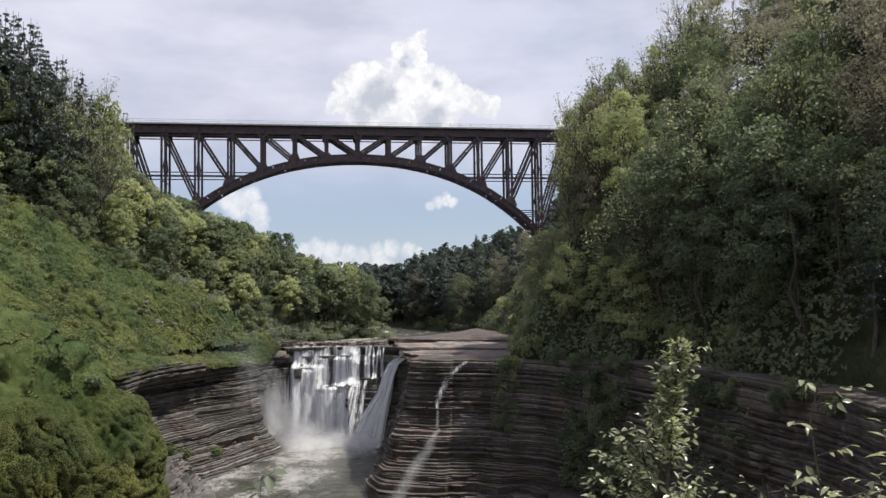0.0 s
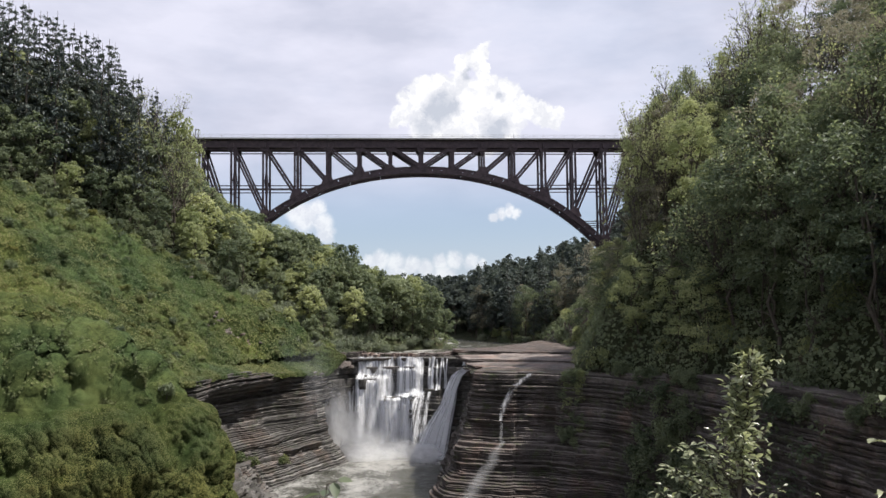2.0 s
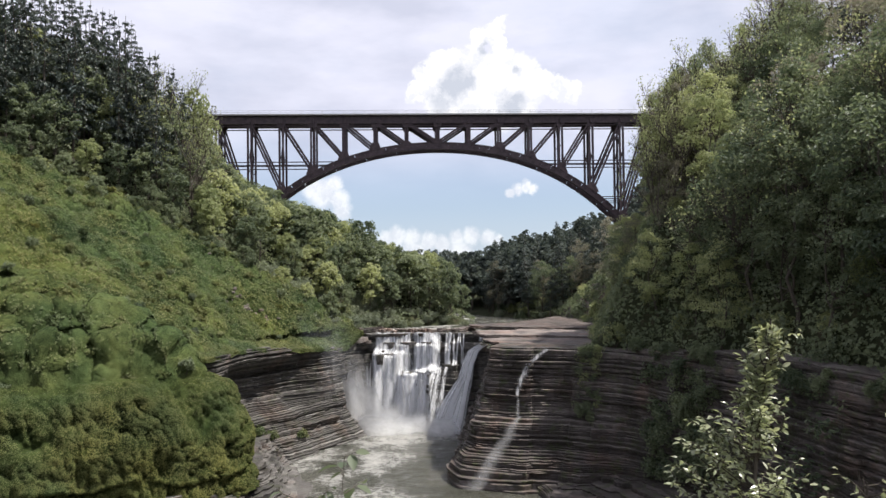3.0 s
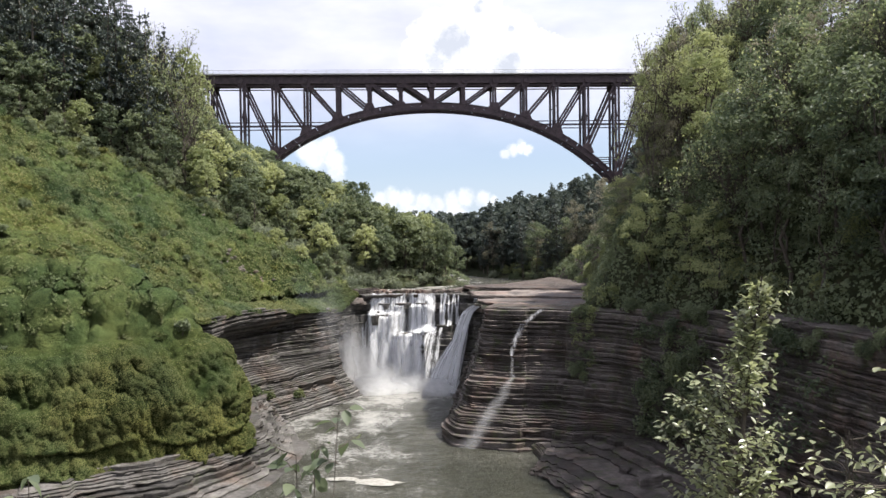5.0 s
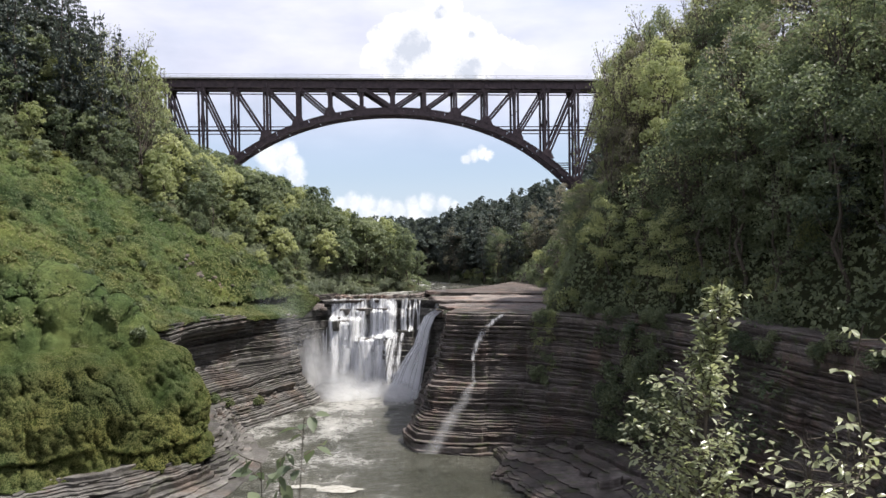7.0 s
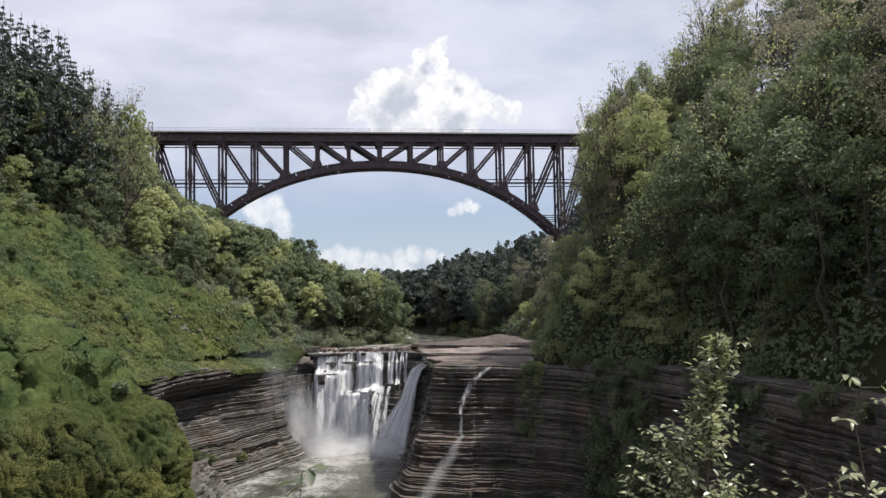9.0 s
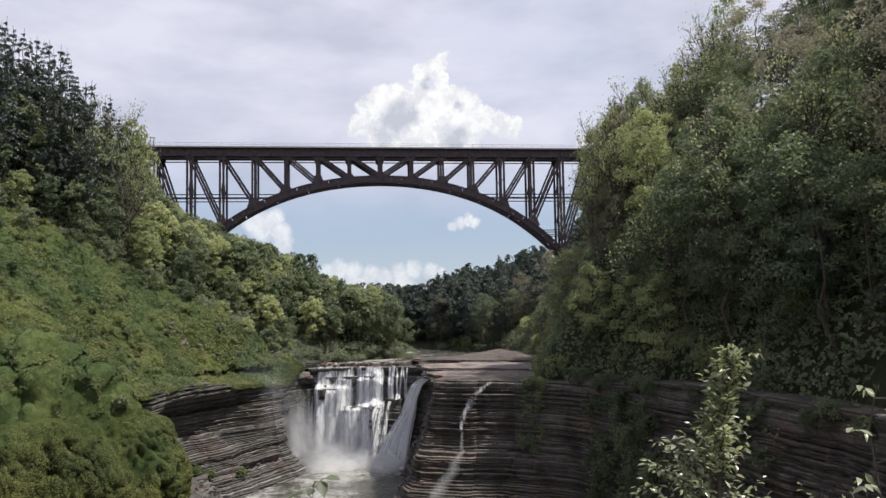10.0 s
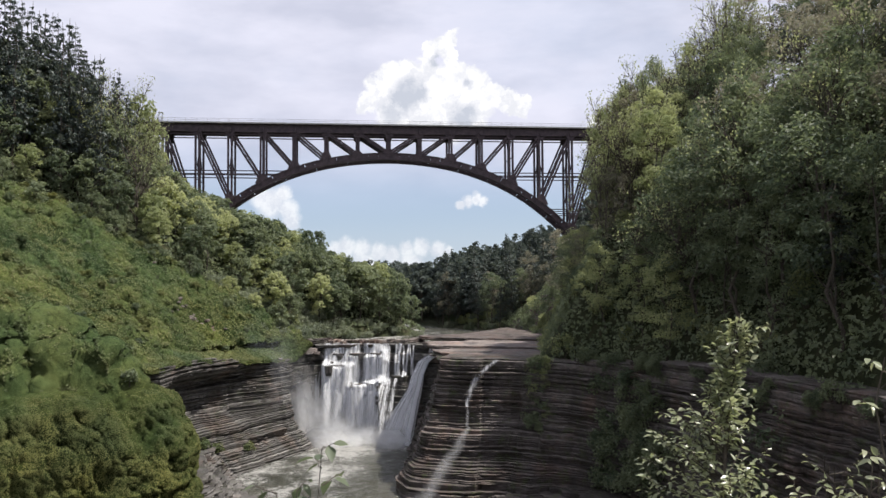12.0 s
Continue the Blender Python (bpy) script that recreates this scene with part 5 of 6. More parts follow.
for x, y in scatter(84, EDGE_L, 2.5, veg, 90, (-41, 0)):
    if azimuth(x, y) > -41:
        shrubs.put(x, y, veg.uniform(0.55, 1.1), which=2 if (x > -58 and veg.random() < 0.6) else None)
for x, y in [(-86, 205), (-92, 201), (-82, 210), (-97, 205)]:
    sparse.put(x, y, 1.8)

for x, y in scatter(34, [(-62, 172), (-52, 173), (-43, 180), (-38, 189), (-31, 202), (-38, 208), (-48, 196), (-60, 186)], 2.4, veg):
    shrubs.put(x, y, veg.uniform(0.8, 1.4), which=2)

# shaded slope on the viewer's side
WOODED_RIGHT = [(17, 152), (20, 138), (25, 128), (31, 116), (38, 102), (43, 86), (46, 66), (60, 60), (110, 120), (110, 230), (30, 232), (20, 205), (20, 180)]
for x, y in scatter(104, WOODED_RIGHT, 5.4, veg, 90, (4, 36), 185):
    if azimuth(x, y) > 40 and veg.random() < 0.3:
        continue
    if azimuth(x, y) > 20 and veg.random() < 0.15:
        pines.put(x, y, veg.uniform(0.9, 1.2))
    else:
        far_side = azimuth(x, y) > 15
        dark_wood.put(x, y, veg.uniform(0.75, 1.25), which=int(veg.choice([0, 0, 0, 1] if far_side else [0, 1, 2, 2])))
for x, y in scatter(50, [(13, 146), (16, 136), (20, 127), (26, 114), (33, 100), (38, 84), (46, 84), (42, 102), (35, 118), (28, 130), (24, 142), (24, 170), (22, 205), (14, 228), (8, 226), (15, 205), (17, 175)], 2.4, veg):
    shrubs.put(x, y, veg.uniform(0.6, 1.25), which=int(veg.integers(0, 2)))
for x, y in scatter(45, WOODED_RIGHT, 4.5, veg, 60, (6, 34), 160):
    shrubs.put(x, y, veg.uniform(0.8, 1.5), which=int(veg.integers(0, 2)))
for x, y in [(28, 161), (31, 164), (34, 169), (37, 172), (33, 160)]:
    sparse.put(x, y, 1.9)
for x, y in [(36, 118), (41, 112), (46, 118), (50, 112), (44, 104), (52, 104), (33, 124)]:
    sparse.put(x, y, veg.uniform(1.3, 1.8))
# bank above the table rock, and bright young trees at the edge of the shaded slope
for x, y in scatter(34, [(12, 224), (24, 220), (28, 232), (14, 248), (-8, 264), (-16, 254), (0, 238)], 3.4, veg):
    if veg.random() < 0.8:
        pines.put(x, y, veg.uniform(0.7, 1.2))
    else:
        dark_wood.put(x, y, veg.uniform(0.6, 1.0), which=int(veg.integers(0, 2)))
for x, y, sz in [(20.5, 158, 0.42), (23.5, 166, 0.5), (24, 152, 0.42), (21.5, 176, 0.55), (19.5, 168, 0.36), (27, 158, 0.5)]:
    dark_wood.put(x, y, sz, which=2)
for x, y in scatter(26, [(15.5, 148), (19, 147), (23, 160), (22, 200), (18, 206), (17.5, 175)], 1.8, veg):
    shrubs.put(x, y, veg.uniform(0.5, 0.9), which=1)


def wall_point(con, az, z, out_fn):
    """The place on a wall in that direction, at that height."""
    o = out_fn(con, z)
    P = con.p + con.n * o[:, None]
    i = int(np.argmin(np.abs(np.degrees(np.arctan2(P[:, 0], P[:, 1])) - az)))
    return P[i]


for x, y in scatter(18, [(2, 234), (13, 226), (20, 222), (12, 240), (-8, 256), (-16, 252), (-10, 245)], 2.6, veg):
    shrubs.put(x, y, veg.uniform(0.7, 1.1))
# shrubs and tufts that cling to the shaded cliff
for i in range(46):
    z = veg.uniform(5, 22)
    x, y = wall_point(RIGHT, veg.uniform(9.2, 13.4) - (22 - z) * 0.02, z, right_out)
    shrubs.put(x, y, veg.uniform(0.8, 1.3), z=z - 1.6, which=0)
for i in range(24):
    z = 21.2 - 11 * (i / 24) ** 1.1
    x, y = wall_point(RIGHT, 4.7 + veg.uniform(-0.8, 0.6), z, right_out)
    shrubs.put(x, y, veg.uniform(0.5, 0.8), z=z - 0.5, which=int(veg.integers(0, 2)))
for i in range(24):
    z = 22 + veg.uniform(-1.0, 1.0)
    x, y = wall_point(RIGHT, veg.uniform(8, 27), z, right_out)
    shrubs.put(x, y, veg.uniform(0.5, 0.9), z=z - 0.5, which=0)

# tall trees along the edge of the near cliff, which shade its foot
for x, y in [(37, 97), (40, 104), (36, 109), (39, 115), (42, 92), (33, 118), (45, 99)]:
    dark_wood.put(x, y, 1.45, which=0)

# trees that make the skyline of both rims


def rim(stands, az0, az1, step, reach):
    az = az0
    while az < az1:
        r = reach * veg.uniform(0.94, 1.06)
        x, y = r * math.sin(math.radians(az)), r * math.cos(math.radians(az))
        z = float(ground(np.array([x]), np.array([y]))[0]) - 0.3
        st, narrow = stands[int(veg.integers(0, len(stands)))]
        i = int(veg.integers(0, len(st.models)))
        room = canopy_room(x, y, z, 2.0) * veg.uniform(0.96, 1.09)
        size = room / st.tall[i]
        if 0.3 < size < 3.2:
            wide = min(size, max(narrow, size * 0.62))
            m = pose(x, y, z, 0, 0, veg.uniform(0, 360)) @ Matrix.Diagonal((wide, wide, size, 1))
            if st.models[i].name in st.used:
                copy_at(st.models[i], m)
            else:
                st.used.add(st.models[i].name)
                st.models[i].matrix_basis = m
        az += step * veg.uniform(0.7, 1.3)


rim([(pines, 1.1), (pines, 0.9), (pines, 1.0)], -36, -25.6, 0.38, 206)
rim([(sparse, 1.2), (sparse, 1.0), (pines, 0.7)], -26.2, -22.4, 0.36, 206)
rim([(wood, 0.8)], -23.4, -9.6, 0.5, 226)
rim([(dark_wood, 0.45)], 9.2, 11.2, 0.4, 163)
rim([(sparse, 1.0)], 9.3, 13.0, 0.3, 156)
rim([(sparse, 1.1), (dark_wood, 0.6)], 11.6, 19, 0.45, 163)
# the valley above the falls
FAR = [(18, 232), (-4, 248), (-22, 272), (-42, 305), (-62, 350), (-110, 440), (-160, 560), (60, 560), (190, 420), (120, 260)]
spots = scatter(195, FAR, 5.2, veg, 90, (-20, 12), 430)
spots += scatter(90, [(-64, 280), (-92, 335), (-155, 425), (-330, 560), (-400, 420), (-200, 290)], 7.0, veg, 60, (-30, -8))
spots += scatter(60, [(-3, 249), (-20, 268), (-33, 290), (-20, 306), (2, 280), (10, 252)], 3.2, veg, 90)
woods(spots, (0.85, 1.3), "KEY canopy of the distant wooded valley sides", veg)
woods(scatter(70, [(-160, 560), (-330, 560), (-300, 800), (120, 800), (60, 560)], 13.0, veg), (1.1, 1.6), "KEY canopy on the far hill", veg)
for ob in FAR_MODELS:
    for o in (*ob.children_recursive, ob):
        bpy.data.objects.remove(o)
for stand in (wood, dark_wood, pines, sparse, shrubs):
    stand.tidy()

# herbs and moss on the open slope


def cell_domes(P, size, seed):
    """Rounded domes about scattered points, with creases where they meet."""
    C = P / size
    base = np.floor(C)
    best = np.full(len(P), 9.0)
    for i in (-1, 0, 1):
        for j in (-1, 0, 1):
            for k in (-1, 0, 1):
                cell = base + np.array([i, j, k])
                h = cell @ np.array([127.1, 311.7, 74.7]) + seed * 17.3
                jit = np.stack([np.sin(h) * 43758.5453, np.sin(h + 1.7) * 24634.63, np.sin(h + 4.1) * 35412.9], -1) % 1.0
                best = np.minimum(best, ((cell + jit - C) ** 2).sum(-1))
    return np.sqrt(np.clip(1 - best / 0.72, 0, 1))


def hummocks(P, size, lift, seed, herbs=True):
    """Height of the plant cushions over the soil: large and small domes, hanging ledges low on the bank."""
    Q = P * np.array([1, 1, 0.72])
    along = P[:, 0] * 0.79 + P[:, 1] * 0.61
    Q[:, 2] = Q[:, 2] + field_noise(along, P[:, 2], 4.0, seed + 11, 3) * 1.6
    Q[:, 0] = Q[:, 0] + field_noise(along, P[:, 2], 3.0, seed + 13, 3) * 1.3
    h = 0.75 * cell_domes(Q, size * 2.4, seed + 7) + 0.85 * cell_domes(Q, size, seed) + 0.5 * cell_domes(Q, size * 0.4, seed + 3) + 0.4 * field_noise(P[:, 0] * 0.79 + P[:, 1] * 0.61, P[:, 2], size * 3.5, seed + 5, 2)
    s = ((P[:, 2] + field_noise(P[:, 0], P[:, 1], 7.0, seed + 8, 2) * 1.6) / 3.4) % 1.0
    hang = np.where(s < 0.12, -0.35, 1.0 - s) * np.clip((11 - P[:, 2]) / 6, 0, 1) * (0.5 + 0.7 * np.clip(field_noise(along, P[:, 2], 6.0, seed + 17, 2) * 2 + 0.5, 0, 1))
    out = (h * 0.95 + hang * 0.9) * lift
    return out * near_nose(P) if herbs else out


def near_nose(P):
    """1 on the open slope, falling towards the nose, where the moss takes over from the herbs."""
    d = nearest(NOSE_FACE, P[:, 0], P[:, 1], False)[0]
    return np.where(inside(NOSE, P[:, 0], P[:, 1]), np.clip((d - 3.4) / 5.0, 0.0, 1.0), 1.0)


def slope_frame(q):
    e = 0.5
    z = ground(q[:, 0], q[:, 1])
    gx_ = (ground(q[:, 0] + e, q[:, 1]) - ground(q[:, 0] - e, q[:, 1])) / (2 * e)
    gy_ = (ground(q[:, 0], q[:, 1] + e) - ground(q[:, 0], q[:, 1] - e)) / (2 * e)
    return np.c_[q, z], unit(np.stack([-gx_, -gy_, np.ones(len(q))], -1))


def open_bank(q, low):
    """Ground that low plants cover: above the water's edge, off the bare cliff and off the mossy nose."""
    z = ground(q[:, 0], q[:, 1])
    on_nose = inside(NOSE, q[:, 0], q[:, 1]) & (nearest(NOSE_FACE, q[:, 0], q[:, 1], False)[0] < 3.6)
    return (z > low) & ~((q[:, 1] > 124) & (z < 20.3)) & ~on_nose


def on_slope(q, size, lift, seed):
    """Points on the hummocks and the slope's own normals."""
    P, nrm = slope_frame(q)
    return P + nrm * hummocks(P, size, lift, seed)[:, None], nrm


def cover(name, poly, n, size, mat, label, seed, lift, per=4, clump=3.0, loose=0.38, bed=0.0, turf=None):
    """Leafy ground cover on hummocks; bed: cell of the closed mat beneath, if any."""
    rng = np.random.default_rng(seed)
    p = np.array(poly)
    q = rng.uniform(p.min(0), p.max(0), (n * 12, 2))
    q = q[inside(poly, q[:, 0], q[:, 1])]
    q = q[open_bank(q, 3.6 + field_noise(q[:, 0], q[:, 1], 5.0, 31, 2) * 1.6)]
    # as many on each square metre of a steep face as on a flat one
    steep = 1.0 / slope_frame(q)[1][:, 2]
    q = q[rng.random(len(q)) < np.clip(steep / np.percentile(steep, 92), 0.2, 1)][:n]
    P, nrm = slope_frame(q)
    tall = hummocks(P, clump, lift, seed)
    if bed:                              # few leaves down in the creases, where the dark mat stands in for shade
        lo, hi = np.percentile(tall, (8, 50))
        keep = rng.random(len(q)) < np.clip((tall - lo) / (hi - lo), 0.03, 1)
        P, nrm, tall = P[keep], nrm[keep], tall[keep]
    spot = P + nrm * tall[:, None]
    e = 0.2
    side = unit(np.cross(nrm, [0, 0, 1.0]))
    up = np.cross(side, nrm)
    slope_u = (hummocks(P + side * e, clump, lift, seed) - hummocks(P - side * e, clump, lift, seed)) / (2 * e)
    slope_v = (hummocks(P + up * e, clump, lift, seed) - hummocks(P - up * e, clump, lift, seed)) / (2 * e)
    lumpy = unit(nrm - side * np.clip(slope_u, -2, 2)[:, None] - up * np.clip(slope_v, -2, 2)[:, None])
    pos, nn = np.repeat(spot, per, 0), np.repeat(lumpy, per, 0)
    off = unit(rng.normal(size=pos.shape))
    pos = pos + off * rng.uniform(0.1, 0.6, (len(pos), 1)) * size * 1.5 + nn * size * 0.45
    face = unit(nn * 1.0 + rng.normal(size=pos.shape) * loose + np.array([0, 0, 0.2]))
    V, F = leaf_quads(pos, face, size, rng, 0.7)
    tagged(mesh_part(name, V, F, mat), label, "ground cover", kind="stuff")
    if bed:
        ax, ay = np.arange(p[:, 0].min(), p[:, 0].max(), bed), np.arange(p[:, 1].min(), p[:, 1].max(), bed)
        X, Y = np.meshgrid(ax, ay, indexing="ij")
        q = np.stack([X.ravel(), Y.ravel()], -1)
        ok = inside(poly, q[:, 0], q[:, 1]) & open_bank(q, 3.0 + field_noise(q[:, 0], q[:, 1], 5.0, 31, 2) * 1.6)
        G = grid_faces(len(ax), len(ay))
        G = G[ok[G].all(axis=1)]
        used = np.unique(G)
        remap = np.full(X.size, -1)
        remap[used] = np.arange(len(used))
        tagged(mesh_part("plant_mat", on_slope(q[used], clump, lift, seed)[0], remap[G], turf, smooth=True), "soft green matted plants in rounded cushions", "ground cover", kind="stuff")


NEAR_OPEN = [(-130, 63), (-95, 77), (-70, 92), (-56, 100.5), (-47.5, 107), (-42.3, 113), (-42.2, 118), (-48, 124), (-56, 127), (-57, 142), (-50, 155), (-45.5, 166), (-43, 175), (-40.5, 183), (-46, 186), (-55, 179), (-65, 172), (-83, 168), (-94, 163), (-106, 154), (-130, 138)]
cover("herbs", NEAR_OPEN, 52000, 0.26, HERB, "bright green herbs and ferns covering the open slope", 61, 2.1, 4, 2.2, 0.24, 0.34, HERB_MAT)


def drape(line, size, lift, seed, leaves, leaf):
    """Moss over the steep nose: rows of cushions up its face, thinning out in the creases."""
    rng = np.random.default_rng(seed)
    con = Contour(line, 0.26)
    zs = np.arange(2.6, 20.5, 0.24)
    deep = np.interp(zs, [0.5, 5.0, 12.0, 18.0, 24.0], [0, 0.4, 1.2, 3.6, 8.6])
    tilt = np.gradient(deep, zs)
    P = np.zeros((len(con.s), len(zs), 3))
    N = np.zeros_like(P)
    for j, z in enumerate(zs):
        P[:, j, :2] = con.p - con.n * (deep[j] - 0.5)
        P[:, j, 2] = z
        N[:, j, :2], N[:, j, 2] = con.n, tilt[j]
    N = unit(N)
    flat = P.reshape(-1, 3)
    tall = hummocks(flat, size, lift, seed, False).reshape(P.shape[:2])
    tall = tall * np.clip((21.5 - zs) / 4.0, 0.25, 1)
    V = P + N * tall[..., None]
    floor_line = 3.4 + hash_noise(con.s / 4.0, seed) * 1.1 + hash_noise(con.s / 1.2, seed + 1) * 0.6
    F = grid_faces(len(con.s), len(zs)).reshape(len(con.s) - 1, len(zs) - 1, 4)
    F = F[zs[None, :-1] > floor_line[:-1, None]]
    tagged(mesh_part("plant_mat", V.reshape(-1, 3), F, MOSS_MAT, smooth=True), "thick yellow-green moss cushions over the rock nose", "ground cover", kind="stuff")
    du, dv = np.gradient(V, axis=0), np.gradient(V, axis=1)
    out = unit(np.cross(du, dv))
    out = np.where((out * N).sum(-1, keepdims=True) < 0, -out, out)
    # leaves thin out in the creases; the darker mat gives these their shade
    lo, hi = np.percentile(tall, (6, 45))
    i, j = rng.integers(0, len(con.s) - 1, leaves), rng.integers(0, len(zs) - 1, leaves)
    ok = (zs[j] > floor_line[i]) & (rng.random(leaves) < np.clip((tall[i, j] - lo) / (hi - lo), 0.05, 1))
    i, j = i[ok], j[ok]
    spot = V[i, j] + (V[i + 1, j] - V[i, j]) * rng.random((len(i), 1)) + (V[i, j + 1] - V[i, j]) * rng.random((len(i), 1))
    face = unit(out[i, j] + rng.normal(size=(len(i), 3)) * 0.32 + np.array([0, 0, 0.3]))
    LV, LF = leaf_quads(spot + out[i, j] * leaf * 0.3, face, leaf, rng, 0.7)
    tagged(mesh_part("moss", LV, LF, MOSS), "thick yellow-green moss hanging over the rock nose", "ground cover", kind="stuff")


drape([(-118, 69)] + NOSE[1:9], 1.9, 1.5, 63, 210000, 0.17)
RIGHT_SLOPE = [(13, 146), (17, 134), (22, 124), (28, 112), (34, 98), (39, 82), (60, 82), (60, 120), (45, 150), (40, 190), (24, 225), (8, 232), (15, 205), (17, 175)]
cover("undergrowth", RIGHT_SLOPE, 11000, 0.60, LEAF, "dark tangled undergrowth on the shaded slope", 67, 0.9, 3, 3.5, 0.7)
LEFT_FLOOR = [(-106, 152), (-94, 161), (-83, 166), (-65, 170), (-55, 177), (-43, 181), (-39, 190), (-31, 204), (-14, 212), (-16, 222), (-42, 247), (-75, 240), (-100, 210), (-115, 180)]
cover("undergrowth", LEFT_FLOOR, 9000, 0.60, LEAF, "green undergrowth beneath the trees on the slope", 69, 0.9, 3, 3.5, 0.6)



def brow(con, out_fn, label, seed):
    """Grass that leans over the edge of a cliff and runs up into the slope behind it."""
    rng = np.random.default_rng(seed)
    edge = con.att[:, 0] + 0.35
    o = np.array([out_fn(con, z)[i] for i, z in enumerate(edge)])
    fringe = hash_noise(con.s / 2.6, seed) * 0.5 + hash_noise(con.s / 0.9, seed + 1) * 0.25
    rows = []
    for step, rise in ((0.45, -0.75), (0.30, 0.05), (-0.8, 0.55), (-2.0, 1.05), (-3.5, 1.7), (-5.0, 2.4), (-7.0, 3.2), (-9.5, 4.0), (-13.0, 5.2)):
        lump = field_noise(con.s + 40, np.full(len(con.s), step * 1.3), 2.0, seed + 2, 3) * (0.5 if step < 0.2 else 0.1)
        q = con.p + con.n * (o + step + fringe * (0.7 if step > -1 else 0.3))[:, None]
        rows.append(np.c_[q, edge + rise + lump + (fringe * 0.8 if rise < 0 else 0)])
    V = np.stack(rows, 1)
    nr = len(rows)
    tagged(mesh_part("plant_mat", V.reshape(-1, 3), grid_faces(len(con.s), nr), HERB_MAT, smooth=True), label, "ground cover", kind="stuff")
    n = 16000
    i, f = rng.integers(0, len(con.s) - 1, n), rng.uniform(0, nr - 1.001, n)
    j = f.astype(int)
    a, w = rng.random(n)[:, None], (f - j)[:, None]
    P = (V[i, j] * (1 - w) + V[i, j + 1] * w) * (1 - a) + (V[i + 1, j] * (1 - w) + V[i + 1, j + 1] * w) * a
    face = unit(np.c_[con.n[i] * 0.6, np.full(n, 0.8)] + rng.normal(size=(n, 3)) * 0.35)
    V, F = leaf_quads(P + np.array([0, 0, 0.12]), face, 0.42, rng, 0.5)
    tagged(mesh_part("herbs", V, F, HERB), label, "ground cover", kind="stuff")


brow(LEFT, left_out, "bright grass hanging over the brow of the shale cliff", 65)

# leafy clumps on the open slope
clumps = Stand([
    shrub("leafy_clump", 81, 1.5, 2.8, 300, 0.36, HERB, "rounded clump of green leaves on the open slope", "clumps on the open slope", 1),
    shrub("leafy_clump", 82, 1.9, 2.4, 300, 0.36, LEAF, "dark green leafy clump on the open slope", "clumps on the open slope", 1),
    shrub("leafy_clump", 84, 1.2, 2.6, 300, 0.32, MOSS, "yellow-green mossy clump on the open slope", "clumps on the open slope", 1),
])
for x, y in scatter(130, NEAR_OPEN, 2.2, veg, 90, (-38, -12)):
    g0 = np.array([[x, y]])
    top, nrm = on_slope(g0, 2.2, 2.1, 61)
    if top[0][2] > 3:
        clumps.put(top[0][0], top[0][1], veg.uniform(0.6, 1.25), z=top[0][2] - 0.35, which=int(veg.choice([0, 0, 1, 2, 2])))
for az, z in ((-19.2, 5.6), (-19.9, 6.2), (-18.4, 4.4), (-16.2, 3.4)):
    x, y = wall_point(LEFT, az, z, left_out)
    clumps.put(x + 0.6, y - 0.6, 1.2, z=z - 0.4, which=0)
clumps.tidy()

# bare rock on the slopes
def rock_patch(poly, lift, mat, label, seed):
    p = np.array(poly)
    ax, ay = np.arange(p[:, 0].min(), p[:, 0].max(), 0.5), np.arange(p[:, 1].min(), p[:, 1].max(), 0.5)
    X, Y = np.meshgrid(ax, ay, indexing="ij")
    Z = ground(X, Y) + lift + np.round(field_noise(X, Y, 2.2, seed, 3) * 3) * 0.28 + field_noise(X, Y, 0.9, seed + 2, 2) * 0.2
    G = grid_faces(len(ax), len(ay))
    G = G[inside(poly, X, Y).ravel()[G].all(axis=1)]
    used = np.unique(G)
    remap = np.full(X.size, -1)
    remap[used] = np.arange(len(used))
    return tagged(mesh_part("rock_slope", np.stack([X, Y, Z], -1).reshape(-1, 3)[used], remap[G], mat), label, "rock slope", kind="structure")


rock_patch([(8, 222), (13, 211), (17.5, 196), (22, 196), (23, 212), (16, 226)], 0.8, ROCK_TOP, "bare grey rock slide above the table ledge", 3)


def boulder(name, size, seed, mat):
    rng = np.random.default_rng(seed)
    bm = bmesh.new()
    bmesh.ops.create_icosphere(bm, subdivisions=2, radius=size)
    for v in bm.verts:
        n = Vector(v.co).normalized()
        v.co *= 0.8 + 0.35 * noise.noise(n * 1.7 + Vector((seed, 0, 0)))
        v.co.z *= 0.6
        v.co = Vector([round(c / (size * 0.35)) * size * 0.35 * 0.45 + c * 0.55 for c in v.co])
    me = bpy.data.meshes.new(name)
    bm.to_mesh(me)
    bm.free()
    me.materials.append(mat)
    return tagged(new(name, me), "angular pale rock lying in the green slope", "rock", "rocks on the open slope")


stones = [boulder("boulder", 0.7, k, ROCK_TOP) for k in (1, 2, 3)]
for i in range(22):
    f = i / 22
    x, y = -62 + 7.5 * f + veg.normal() * 0.9, 159.2 + veg.normal() * 1.1
    if i >= 18:
        x, y = -60 + veg.normal() * 6, 163 + veg.normal() * 4
    top = on_slope(np.array([[x, y]]), 2.2, 2.1, 61)[0][0]
    m = pose(top[0], top[1], top[2] + 0.1, veg.uniform(-20, 20), veg.uniform(-20, 20), veg.uniform(0, 360)) @ Matrix.Scale(veg.uniform(0.5, 1.3), 4)
    if i < 3:
        stones[i].matrix_basis = m
    else:
        copy_thing(stones[i % 3], m)
outcrop = empty("rock_outcrop", "small dark layered rock outcrop at the wood's edge", "rock outcrop", kind="structure")
